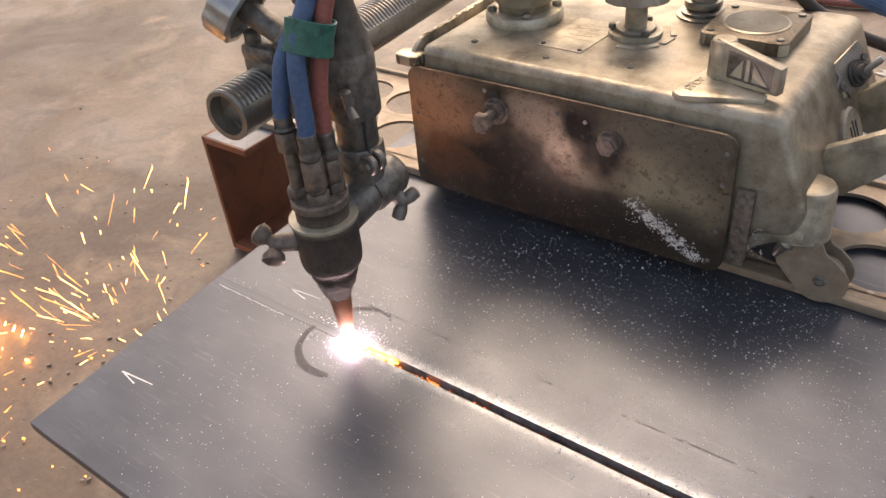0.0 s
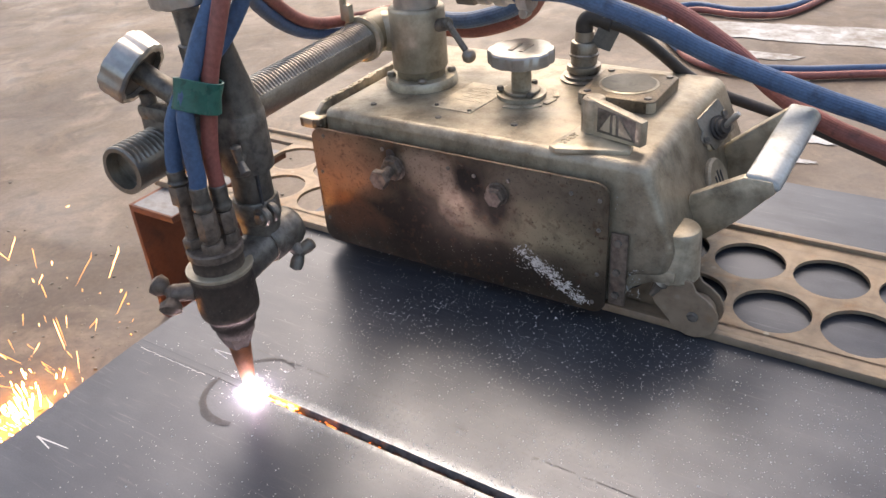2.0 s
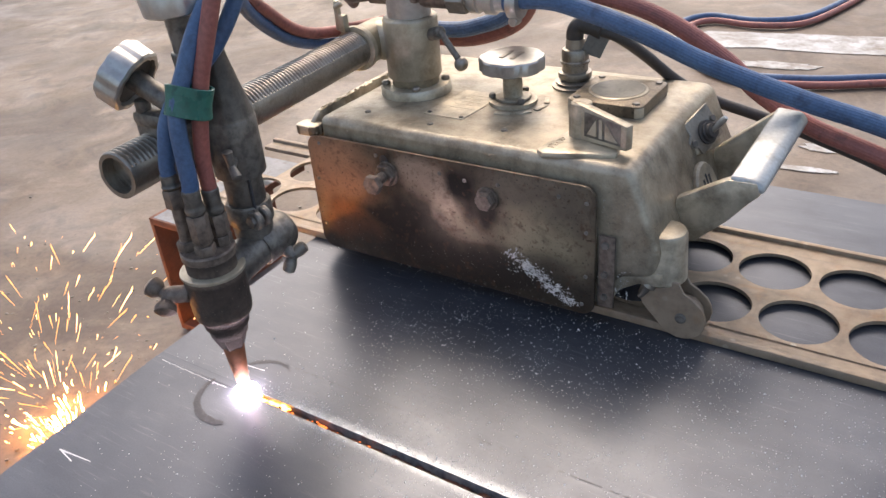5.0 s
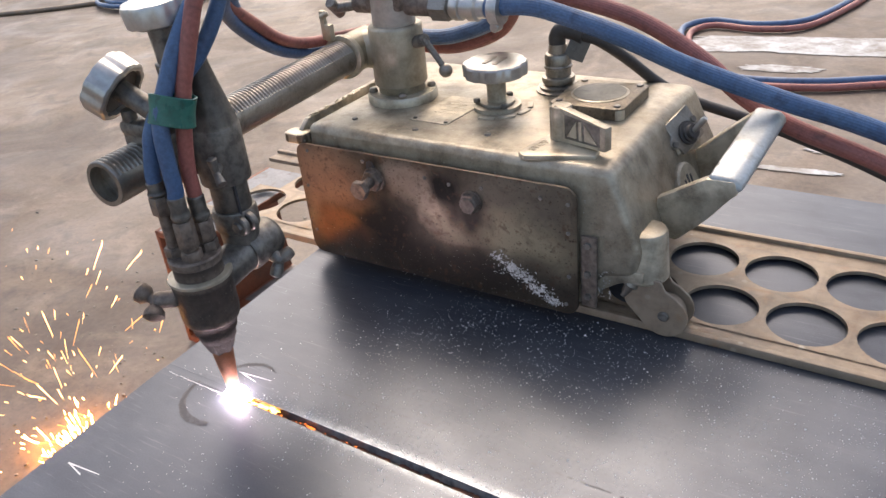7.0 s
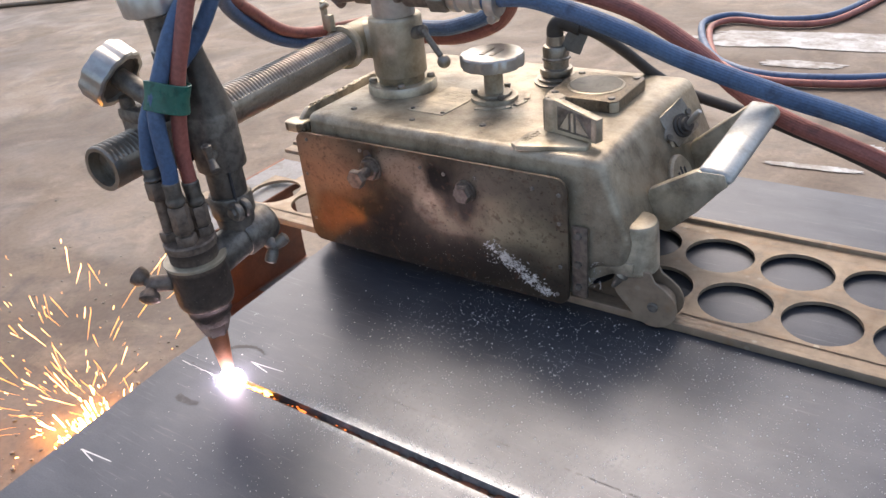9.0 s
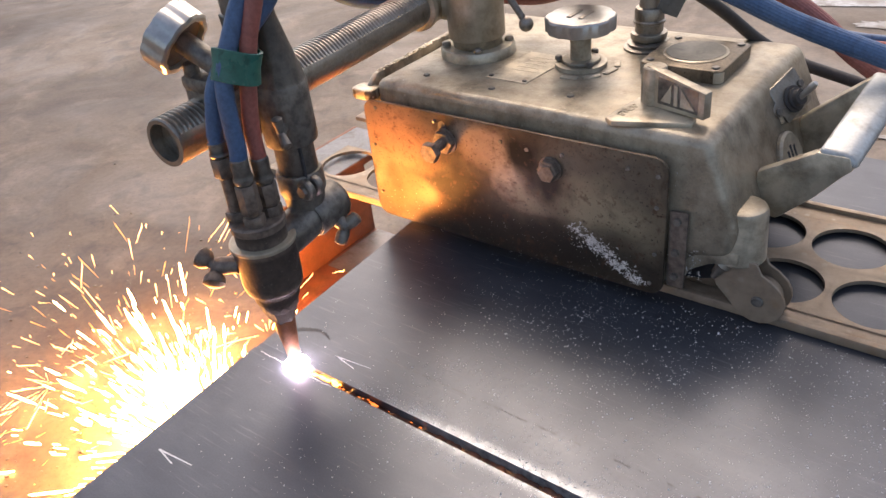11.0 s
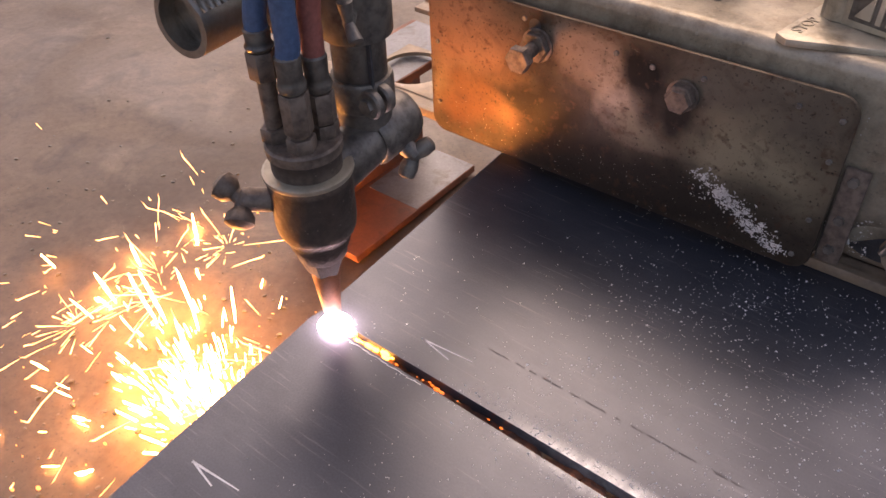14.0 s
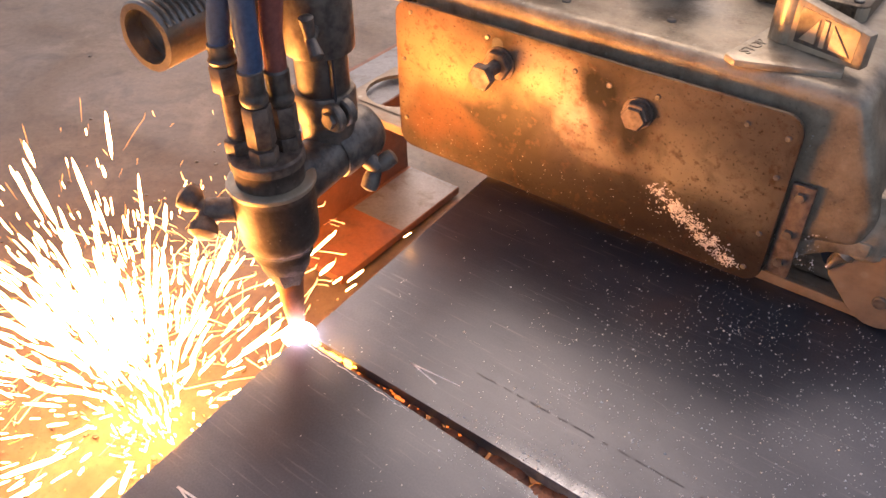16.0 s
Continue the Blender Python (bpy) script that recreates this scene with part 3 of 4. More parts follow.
def manifold():
    z = 22.1
    man = part("gas_manifold", joined(rod((-4.2, 28.3, z), (4.4, 28.3, z), 0.95, 18), box(-2.2, 1.6, 26.8, 29.8, 21.7, 23.6, 0.3)), SOOT, machine, "dark gas manifold block")
    part("nut", hexagon((4.2, 28.3, z), (6.0, 28.3, z), 1.3), STEEL, man)
    part("coupling", lathe((6.0, 28.3, z), (9.4, 28.3, z), [(0, 0.9), (0.1, 1.15), (0.3, 1.15), (0.33, 0.95), (0.5, 0.95), (0.53, 1.15), (0.75, 1.15), (0.8, 0.9), (1, 0.85)], 20), CHROME, man, "chromed quick coupling")
    part("valve", joined(rod((-4.0, 28.0, z - 0.2), (-6.0, 27.4, z - 0.4), 0.45), rod((-6.0, 26.6, z + 0.3), (-6.2, 28.2, z - 1.1), 0.5)), DARK, man)
    part("bracket", joined(box(-5.6, -5.1, 24.4, 24.9, 19.6, 22.2, 0.12), box(-5.2, -4.5, 24.3, 25.0, 19.5, 21.0, 0.15), rod((-5.4, 24.3, 21.6), (-4.7, 24.6, 22.0), 0.25, 10)), BRASS, man)
    # hose clamp
    part("hose_clamp", joined(lathe((10.0, 28.2, z), (10.9, 28.2, z), [(0, 1.3), (0.1, 1.34), (0.9, 1.34), (1, 1.3)], 20), rod((10.4, 27.4, z - 1.4), (10.4, 28.4, z - 1.4), 0.4)), CHROME, man)


manifold()


def speed_knob():
    c = (9.6, 28.6)
    k = part("knob", fluted((*c, 16.4), (*c, 17.6), 2.8, 8), CHROME, machine, "fluted chrome hand knob")
    part("stem", rod((*c, 13.5), (*c, 16.5), 0.85, 18), CAST, k)
    part("boss", lathe((*c, 13.4), (*c, 14.1), [(0, 2.1), (0.6, 2.1), (0.7, 1.6), (1, 1.5)], 28), CAST, k)
    for a in (200, 320, 80):
        p = (c[0] + 1.8 * math.cos(radians(a)), c[1] + 1.8 * math.sin(radians(a)))
        part("screw", rod((*p, 13.9), (*p, 14.3), 0.3, 10), DARK, k)
    part("emblem", joined(box(8.9, 9.3, 27.6, 29.6, 17.58, 17.68, 0.03), box(9.9, 10.3, 27.6, 29.6, 17.58, 17.68, 0.03)), STEEL, k)
    for a in (-80, -45, -10, 25):
        part("scale_mark", moved(box(-0.25, 0.25, -0.7, 0.7, 0, 0.12, 0.03), pose(c[0] + 2.9 * math.cos(radians(a)), c[1] + 2.9 * math.sin(radians(a)), 13.48, 0, 0, a)), CAST, k)


def fluted(p, q, r, n, seg=72):
    """A round knob with n shallow flutes, its far face towards q."""
    m, length = frame_of(p, q)
    bm = bmesh.new()
    rings = []
    for at, f in ((0.0, 0.80), (0.0, 0.93), (0.08, 0.99), (0.85, 1.0), (0.97, 0.96), (1.0, 0.9)):
        ring = []
        for k in range(seg):
            a = 2 * math.pi * k / seg
            dip = 0.045 * max(0.0, min(1.0, 0.5 + 4 * (math.cos(n * a) - 0.35)))
            ring.append(bm.verts.new(m @ Vector((r * f * (1 - dip) * math.cos(a), r * f * (1 - dip) * math.sin(a), at * length))))
        rings.append(ring)
    for a, b in zip(rings, rings[1:]):
        for k in range(seg):
            bm.faces.new((a[k], a[(k + 1) % seg], b[(k + 1) % seg], b[k]))
    bm.faces.new(rings[-1])
    inner = [bm.verts.new(v.co + m.to_3x3() @ Vector((0, 0, 0.6 * length))) for v in rings[0]]
    for k in range(seg):
        bm.faces.new((rings[0][(k + 1) % seg], rings[0][k], inner[k], inner[(k + 1) % seg]))
    bm.faces.new(inner[::-1])
    return bm


speed_knob()


def dial():
    plate = part("dial_frame", moved(extruded(rounded(14.6, 21.1, 28.4, 35.1, 0.6), 1.1, 0.18), Matrix.Translation((0, 0, 13.4))), CAST, machine, "square cast dial frame")
    part("dial_rim", lathe((17.85, 31.75, 14.45), (17.85, 31.75, 14.62), [(0, 2.45), (0.6, 2.45), (1, 2.3)], 36), CAST, plate)
    part("dial_face", lathe((17.85, 31.75, 14.6), (17.85, 31.75, 14.66), [(0, 2.25), (1, 2.2)], 36), GLASS, plate, "dim dusty dial glass")
    for x, y in ((15.3, 29.1), (20.4, 29.1), (15.3, 34.4), (20.4, 34.4)):
        part("screw", rod((x, y, 14.45), (x, y, 14.62), 0.3, 12), DARK, plate)


dial()


def switch():
    base = part("switch_plate", moved(extruded([(16.3, 19.7), (17.0, 19.2), (22.0, 20.9), (21.8, 22.2), (17.9, 25.5), (17.1, 24.7)], 0.42, 0.1), Matrix.Translation((0, 0, 13.4))), CAST, machine, "arrow-shaped cast switch plate")
    lever = part("switch_lever", joined(rod((18.3, 23.2, 13.8), (18.3, 23.2, 16.5), 0.8, 18), moved(extruded([(-0.6, 0.0), (4.9, 0.3), (4.9, 2.15), (0.0, 2.9), (-0.6, 2.6)], 0.75, 0.1), pose(18.2, 23.4, 13.7, 90, 0, -18))), CAST, base, "grey cast pointer lever")
    m = pose(18.2, 23.4, 13.7, 90, 0, -18)
    part("recess", moved(extruded([(1.0, 0.5), (4.4, 0.55), (4.4, 2.15), (1.0, 2.4)], 0.02), m @ Matrix.Translation((0, 0, 0.752))), DARK, lever)
    for tri in ([(1.3, 0.75), (2.2, 0.75), (2.2, 2.1)], [(2.45, 0.7), (2.75, 0.7), (2.75, 2.15), (2.45, 2.15)], [(3.0, 0.75), (4.2, 0.75), (3.0, 2.05)]):
        part("relief", moved(extruded(tri, 0.12, 0.02, 1), m @ Matrix.Translation((0, 0, 0.74))), CAST, lever)
    t = bpy.data.curves.new("word", "FONT")
    t.body, t.size, t.extrude = "STOP", 0.9, 0.03
    dg_ob = bpy.data.objects.new("word", t)
    me = bpy.data.meshes.new_from_object(dg_ob)
    bpy.data.objects.remove(dg_ob)
    bm = bmesh.new()
    bm.from_mesh(me)
    part("lettering", moved(bm, pose(17.35, 20.2, 13.83, 0, 0, 80)), CAST, base, "cast raised lettering", smooth=False)


switch()


def name_plate():
    p = part("name_plate", moved(extruded([(3.7, 23.4), (7.6, 23.3), (8.1, 29.6), (4.2, 29.8)], 0.09, 0.02, 1), Matrix.Translation((0, 0, 13.48))), CAST, machine, "small rating plate with worn print")
    for k in range(5):
        part("print_line", box(4.9 + 0.1 * k, 7.2 - 0.25 * (k % 2), 25.6 + 0.75 * k, 25.8 + 0.75 * k, 13.56, 13.585), BRASS, p)
    for x, y in ((4.1, 23.8), (7.3, 23.7), (7.7, 29.2)):
        part("screw", rod((x, y, 13.5), (x, y, 13.68), 0.2, 10), DARK, p)
    for x, y in ((12.0, 22.6), (-1.2, 22.0), (5.6, 21.6)):
        part("screw", rod((x, y, 13.4), (x, y, 13.62), 0.28, 10), DARK, machine)


name_plate()


def power_plug():
    c = (12.8, 34.3)
    s = part("socket_boss", lathe((*c, 13.4), (*c, 17.7), [(0, 2.0), (0.06, 2.05), (0.09, 1.7), (0.14, 1.75), (0.18, 1.3), (0.21, 1.45), (0.27, 1.5), (0.33, 1.45), (0.35, 1.15), (0.5, 1.15), (0.52, 1.3), (0.56, 1.3), (0.58, 1.2), (0.74, 1.2), (0.8, 1.1), (0.82, 0.85), (1, 0.8)], 26), STEEL, machine, "screwed metal power socket")
    part("elbow", tube([(12.8, 34.3, 17.3), (12.8, 34.3, 18.4), (13.5, 34.4, 18.9), (15.2, 34.5, 18.5)], 0.75, 14), RUBBER, s)
    part("tape_flag", moved(box(-0.9, 0.9, -0.05, 0.05, -2.8, 0.2, 0.02), pose(15.4, 34.2, 18.9, 12, 22, 25)), GREY_TAPE, s, "loose grey tape flag")


power_plug()


def toggle():
    m = Matrix.Translation((25.1, 32.2, 11.6)) @ pose(0, 0, 0, 0, 0, -22) @ pose(0, 0, 0, 0, 62, 0)
    part("toggle_block", moved(box(-1.5, 1.5, -1.6, 1.6, -1.6, 0.06, 0.3), m), CAST, machine)
    p = part("toggle_plate", moved(extruded([(-2.2, 0.85), (-2.1, 1.0), (0.4, 1.85), (0.6, 1.75), (1.55, -0.95), (1.5, -1.15), (0.95, -1.35), (0.9, -1.85), (0.6, -2.2), (0.15, -2.2), (-0.2, -1.8), (-1.1, -2.15), (-1.3, -2.0)], 0.2, 0.04, 1), m @ pose(0, 0, 0.05)), STEEL, machine, "small dull metal toggle switch plate")
    part("collar", moved(lathe((0, 0, 0.2), (0, 0, 1.0), [(0, 1.0), (0.25, 1.0), (0.3, 0.8), (0.55, 0.8), (0.6, 0.62), (1, 0.58)], 18), m), RUBBER, p)
    part("lever", moved(lathe((0, 0, 0.9), (-0.7, 0.25, 2.3), [(0, 0.22), (0.8, 0.28), (1, 0.2)], 12), m), CHROME, p)
    for x, y in ((0.5, -1.75), (-0.9, 1.1)):
        part("screw", moved(rod((x, y, 0.22), (x, y, 0.42), 0.3, 12), m), DARK, p)
    # louvred vent below
    mv = Matrix.Translation((26.15, 30.0, 7.9)) @ pose(0, 0, 0, 0, 67, 0)
    vent = part("vent", moved(lathe((0, 0, -0.2), (0, 0, 0.35), [(0, 2.1), (0.7, 2.1), (1, 1.9)], 28), mv), CAST, machine)
    for k in (-1, 0, 1):
        part("vent_slot", moved(box(-1.1 + 0.25 * abs(k), 1.1 - 0.25 * abs(k), 0.62 * k - 0.17, 0.62 * k + 0.17, 0.33, 0.37), mv), SCRIBE, vent)


toggle()


def handle():
    bar = moved(extruded([(29.3, 12.1), (31.2, 11.95), (31.75, 11.4), (31.65, 10.9), (29.2, 11.3)], 10.6, 0.32, 3), pose(0, 34.7, 0, 90, 0, 0))
    for v in bar.verts:  # the bar is a little skew
        v.co.x, v.co.z = v.co.x + 0.06 * (v.co.y - 24.2), v.co.z + 0.15 * (v.co.y - 24.2)
    part("handle", bar, SILVER, machine, "silver-painted carrying handle bar")
    for y, dx, dz in ((24.5, 0.0, 0.0), (34.2, 0.6, 1.5)):
        arm = extruded([(25.5, 6.6), (25.6, 9.6), (29.2 + dx, 11.8 + dz), (31.2 + dx, 11.8 + dz), (31.5 + dx, 10.9 + dz), (30.9 + dx, 10.3 + dz), (29.4, 8.4), (27.2, 6.2)], 0.9, 0.2)
        part("handle_arm", moved(arm, pose(0, y + 0.4, 0, 90, 0, 0)), CAST, machine)


handle()


def caster():
    part("corner_boss", lathe((25.9, 21.3, 4.3), (25.8, 21.3, 8.5), [(0, 1.62), (0.05, 1.78), (0.9, 1.66), (0.97, 1.52), (1, 1.25)], 32), CAST, machine)
    out = [(25.0, 4.9), (27.5, 4.9), (27.9, 4.1), (28.6, 3.7)] + [(27.85 + 1.85 * math.cos(radians(a)), 1.95 + 1.85 * math.sin(radians(a))) for a in range(60, -141, -20)] + [(24.9, 2.4), (24.5, 3.4)]
    for y in (20.15, 21.75):
        f = part("wheel_fork", moved(extruded(out, 0.22, 0.05, 1), pose(0, y, 0, 90, 0, 0)), RAIL, machine, "worn sheet-metal wheel fork")
    part("axle", rod((27.85, 22.0, 1.95), (27.85, 19.75, 1.95), 0.42, 14), DARK, machine)
    part("wheel", lathe((27.85, 20.3, 1.95), (27.85, 21.5, 1.95), [(0, 1.0), (0.02, 1.25), (0.15, 1.35), (0.85, 1.35), (0.98, 1.25), (1, 1.0)], 28), RAIL, machine)
    part("locking_pin", joined(lathe((25.7, 20.4, 5.0), (24.7, 19.7, 3.1), [(0, 0.5), (0.5, 0.62), (0.62, 0.35), (1, 0.18)], 12), rod((25.4, 21.0, 5.1), (25.8, 19.9, 5.0), 0.4)), STEEL, machine)
    # the other three wheels, under the housing
    for x, y in ((0.5, 20.9), (0.5, 36.2), (22.0, 36.2)):
        part("wheel", lathe((x, y - 0.5, 1.95), (x, y + 0.5, 1.95), [(0, 1.0), (0.02, 1.25), (0.15, 1.35), (0.85, 1.35), (0.98, 1.25), (1, 1.0)], 24), RAIL, machine)


caster()


def torch():
    ax = (2.05, -0.1)

    def turned(z0, z1, prof, seg=32):
        return lathe((*ax, z0), (*ax, z1), prof, seg)

    body = part("torch_body", turned(7.3, 10.8, [(0, 1.9), (0.06, 1.98), (0.18, 2.03), (0.85, 2.06), (0.9, 2.1), (1, 2.1)]), SOOT, machine, "sooty machine cutting torch body")
    part("nozzle_seat", turned(5.5, 7.35, [(0, 1.2), (0.06, 1.3), (0.45, 1.4), (0.48, 1.54), (0.68, 1.58), (0.84, 1.72), (1, 1.92)]), CRUST, body, "burnt nozzle seat, blackened to dim the flame's light")
    part("ring", turned(10.68, 10.98, [(0, 2.14), (0.4, 2.2), (0.85, 2.18), (1, 2.02)]), BRASS, body)
    part("head", turned(10.8, 12.5, [(0, 1.68), (0.62, 1.7), (0.66, 1.8), (0.94, 1.82), (1, 1.72)]), SOOT, body)
    part("nozzle_nut", turned(4.4, 5.7, [(0, 0.86), (0.3, 1.02), (0.8, 1.24), (0.95, 1.28), (1, 1.2)], 6), CRUST, body)
    part("nozzle", turned(0.85, 4.6, [(0, 0.40), (0.03, 0.45), (0.6, 0.66), (0.95, 0.78), (1, 0.78)], 24), COPPER, body, "heat-tinted copper cutting nozzle")
    for x, y, low, nut0, nut1, top in ((2.68, -0.72, 12.4, 13.35, 15.35, 17.1), (2.6, 0.8, 12.4, 13.2, 14.7, 16.5), (1.06, -0.78, 12.4, 15.6, 16.9, 17.9)):
        inlet = part("inlet_nut", joined(hexagon((x, y, low), (x, y, low + 0.75), 0.7), rod((x, y, low + 0.7), (x, y, nut0 + 0.1), 0.42, 14), hexagon((x, y, nut0), (x, y, nut1), 0.68)), SOOT, body)
        part("ferrule", lathe((x, y, nut1), (x, y, top), [(0, 0.46), (0.08, 0.6), (0.22, 0.66), (0.32, 0.6), (0.4, 0.55), (0.95, 0.58), (1, 0.5)], 18), DARK, inlet)
    # thumb screw on the side away from the machine
    wing = joined(rod((1.0, -1.6, 9.4), (-0.2, -2.6, 9.5), 0.6, 14), *[lathe((-0.1, -2.6, 9.5), p, [(0, 0.4), (0.3, 0.38), (0.55, 0.7), (0.85, 0.74), (1, 0.4)], 14) for p in ((-1.4, -2.9, 10.2), (0.5, -3.6, 8.7))])
    part("thumb_screw", wing, SOOT, body)
    # arm and holder
    part("arm", joined(lathe((2.1, 0.8, 9.9), (2.1, 3.9, 10.3), [(0, 1.6), (0.25, 1.4), (1, 1.35)], 26), lathe((2.1, 3.9, 10.3), (2.15, 7.0, 10.6), [(0, 1.45), (0.05, 1.55), (0.8, 1.55), (0.93, 1.35), (1, 0.9)], 26)), DARK, body)
    part("thumb_screw", joined(rod((2.7, 5.4, 9.9), (3.9, 5.7, 9.0), 0.5, 12), *[lathe((3.7, 5.6, 9.1), p, [(0, 0.35), (0.5, 0.5), (0.9, 0.45), (1, 0.2)], 10) for p in ((4.3, 6.5, 9.7), (3.6, 4.9, 8.0))]), DARK, body)
    h = (1.85, 4.25)
    holder = part("torch_holder", joined(lathe((*h, 10.8), (*h, 16.2), [(0, 1.3), (0.25, 1.42), (0.4, 1.42), (0.42, 1.32), (1, 1.32)], 28), lathe((*h, 15.95), (*h, 20.0), [(0, 1.5), (0.02, 1.7), (0.05, 1.74), (0.97, 1.74), (1, 1.68)], 32), lathe((*h, 19.9), (1.75, 4.1, 25.4), [(0, 1.7), (0.05, 1.66), (0.5, 1.12), (0.75, 0.85), (0.95, 0.8), (1, 0.7)], 28)), DARK, machine, "blackened rack-and-pinion torch holder")
    part("clamp_ring", joined(lathe((*h, 12.3), (*h, 13.9), [(0, 1.5), (0.1, 1.58), (0.9, 1.58), (1, 1.5)], 28), rod((3.35, 3.0, 13.1), (3.35, 3.5, 13.1), 0.72, 20, 0.1), rod((3.35, 3.75, 13.1), (3.35, 4.3, 13.1), 0.72, 20, 0.1), hexagon((3.35, 2.75, 13.1), (3.35, 3.05, 13.1), 0.42)), DARK, holder)
    part("split", box(3.05, 3.27, 3.55, 3.68, 12.4, 15.96), SCRIBE, holder)
    part("wing_nut", joined(rod((2.9, 3.0, 17.6), (3.6, 2.1, 17.6), 0.3, 12), *[lathe((3.5, 2.2, 17.6), p, [(0, 0.24), (0.5, 0.3), (0.9, 0.36), (1, 0.2)], 10) for p in ((3.5, 2.1, 18.7), (4.2, 1.9, 16.9))]), DARK, holder)
    # slide block on the cross tube
    part("slide_block", joined(box(-3.6, 0.4, 0.9, 4.4, 16.4, 20.3, 0.5), box(-3.2, -0.4, 0.6, 3.4, 19.9, 21.0, 0.4), rod((-2.4, 1.2, 20.8), (-2.4, 1.2, 21.7), 0.5, 12), box(0, 2.0, 3.2, 5.6, 17.2, 20.4, 0.4)), DARK, holder)
    k1 = part("hand_wheel", fluted((-2.25, 1.2, 22.75), (-3.6, 0.8, 23.75), 2.2, 10), CHROME, machine, "fluted chrome hand wheel")
    part("shaft", joined(rod((0.6, 2.0, 20.9), (-2.8, 1.1, 23.2), 0.72, 18), rod((0.9, 2.1, 20.7), (-0.4, 1.75, 21.6), 1.0, 8)), DARK, k1)
    # a black disc stands in for the shade inside the hollow wheel
    part("recess", lathe((-2.5, 1.13, 22.93), (-3.0, 0.98, 23.3), [(0, 1.7), (1, 1.65)], 28), RUBBER, k1, "dark disc painting the shade in the hollow underside")
    k2 = part("hand_wheel", fluted((1.35, 2.9, 27.2), (1.3, 2.75, 28.6), 2.2, 10), CHROME, machine, "fluted chrome hand wheel")
    part("shaft", joined(rod((1.5, 2.8, 21.5), (1.2, 2.6, 27.6), 0.8, 18), rod((1.45, 2.8, 23.4), (1.4, 2.75, 24.8), 1.1, 8)), DARK, k2)
    # fire at the tip, and the hot cut behind it
    # its flare near the plate is widened to take in the glare
    fl = part("cutting_flame", lathe((*ax, 0.86), (*ax, -0.5), [(0, 0.3), (0.2, 0.5), (0.4, 0.82), (0.52, 0.98), (0.58, 0.96), (0.63, 0.7), (0.66, 0.24), (1, 0.15)], 28), FLAME, machine, "blinding white cutting flame")
    rng = random.Random(3)
    bm = bmesh.new()
    for k in range(22):
        x = ax[0] + 0.6 + 3.6 * rng.random() ** 1.5
        s = 0.05 + 0.14 * rng.random() ** 1.5
        bmesh.ops.create_icosphere(bm, subdivisions=1, radius=s, matrix=Matrix.Translation((x, 0.12 + rng.uniform(-0.12, 0.12), -0.12 - 0.25 * rng.random())) @ Matrix.Diagonal((1.8, 1, 0.6, 1)))
    part("molten_slag", bm, MOLTEN, machine, "glowing yellow slag in the cut")
    bm = bmesh.new()
    for k in range(15):
        x = ax[0] + 3.4 + 9.0 * rng.random() ** 2.2
        s = 0.04 + 0.11 * rng.random() ** 2
        bmesh.ops.create_icosphere(bm, subdivisions=1, radius=s, matrix=Matrix.Translation((x, 0.0 + rng.uniform(-0.05, 0.28), -0.25 - 0.3 * rng.random())) @ Matrix.Diagonal((1.8, 1, 0.6, 1)))
    part("cooling_slag", bm, EMBER, machine, "dull red slag in the cut")


torch()


# ---- hoses that ride with the machine ----
riders = [machine]


def hose(name, pts, r, mat, label, ribs=0, rides=True, group=""):
    t = part(name, tube(pts, r, ribs=ribs), mat)
    tagged(t, label, "hose", group)
    if rides:
        riders.append(t)
    return t


hose("gas_hose", [(2.68, -0.72, 16.9), (2.76, -0.63, 17.6), (2.77, -0.61, 18.94), (2.9, -0.6, 20.85), (3.02, -0.44, 22.08), (3.13, -0.1, 23.05), (3.45, 0.35, 24.16), (3.69, 1.04, 25.51), (3.84, 1.95, 26.78), (4.0, 2.87, 27.87), (4.4, 3.6, 29.03), (5.0, 4.8, 30.3), (4.0, 6.6, 30.4), (0.8, 9.0, 28.2), (-2.77, 11.5, 25.38), (-5.18, 16.0, 22.1), (-6.38, 20.0, 19.86), (-6.93, 24.0, 18.51), (-5.8, 28.5, 18.0), (-2.5, 32, 18.4)], 0.53, BLUE, "dusty blue rubber gas hose rising from the torch", 14)
hose("gas_hose", [(2.6, 0.8, 16.2), (2.62, 0.8, 16.9), (2.78, 0.71, 18.38), (3.18, 0.75, 20.35), (3.64, 0.88, 22.22), (4.05, 1.11, 23.96), (4.49, 1.54, 25.59), (4.83, 2.02, 27.14), (5.11, 2.57, 28.64), (5.4, 3.6, 30.3), (4.9, 5.4, 31.0), (2.0, 8.2, 29.2), (-2.19, 11.0, 26.5), (-4.33, 15.5, 23.5), (-5.64, 19.5, 21.0), (-6.4, 23.5, 19.6), (-5.2, 28, 19.2), (-2.5, 32, 19.4)], 0.5, RED, "faded red rubber gas hose rising from the torch", 14)
hose("gas_hose", [(1.06, -0.78, 17.7), (1.12, -0.75, 18.5), (1.38, -0.58, 19.88), (1.54, -0.35, 20.96), (1.8, 0.3, 22.08), (2.15, 1.3, 23.03), (2.5, 2.47, 23.92), (2.97, 3.5, 24.89), (3.61, 4.48, 26.43), (4.1, 5.22, 27.98), (4.4, 6.2, 30.2), (3.0, 8.0, 30.6), (0.2, 10.2, 28.6), (-3.4, 13.0, 25.4), (-5.6, 17.0, 22.0), (-6.9, 21, 19.6), (-7.2, 25, 18.3), (-6.4, 29, 17.6)], 0.5, BLUE, "second blue rubber gas hose strapped behind", 14)


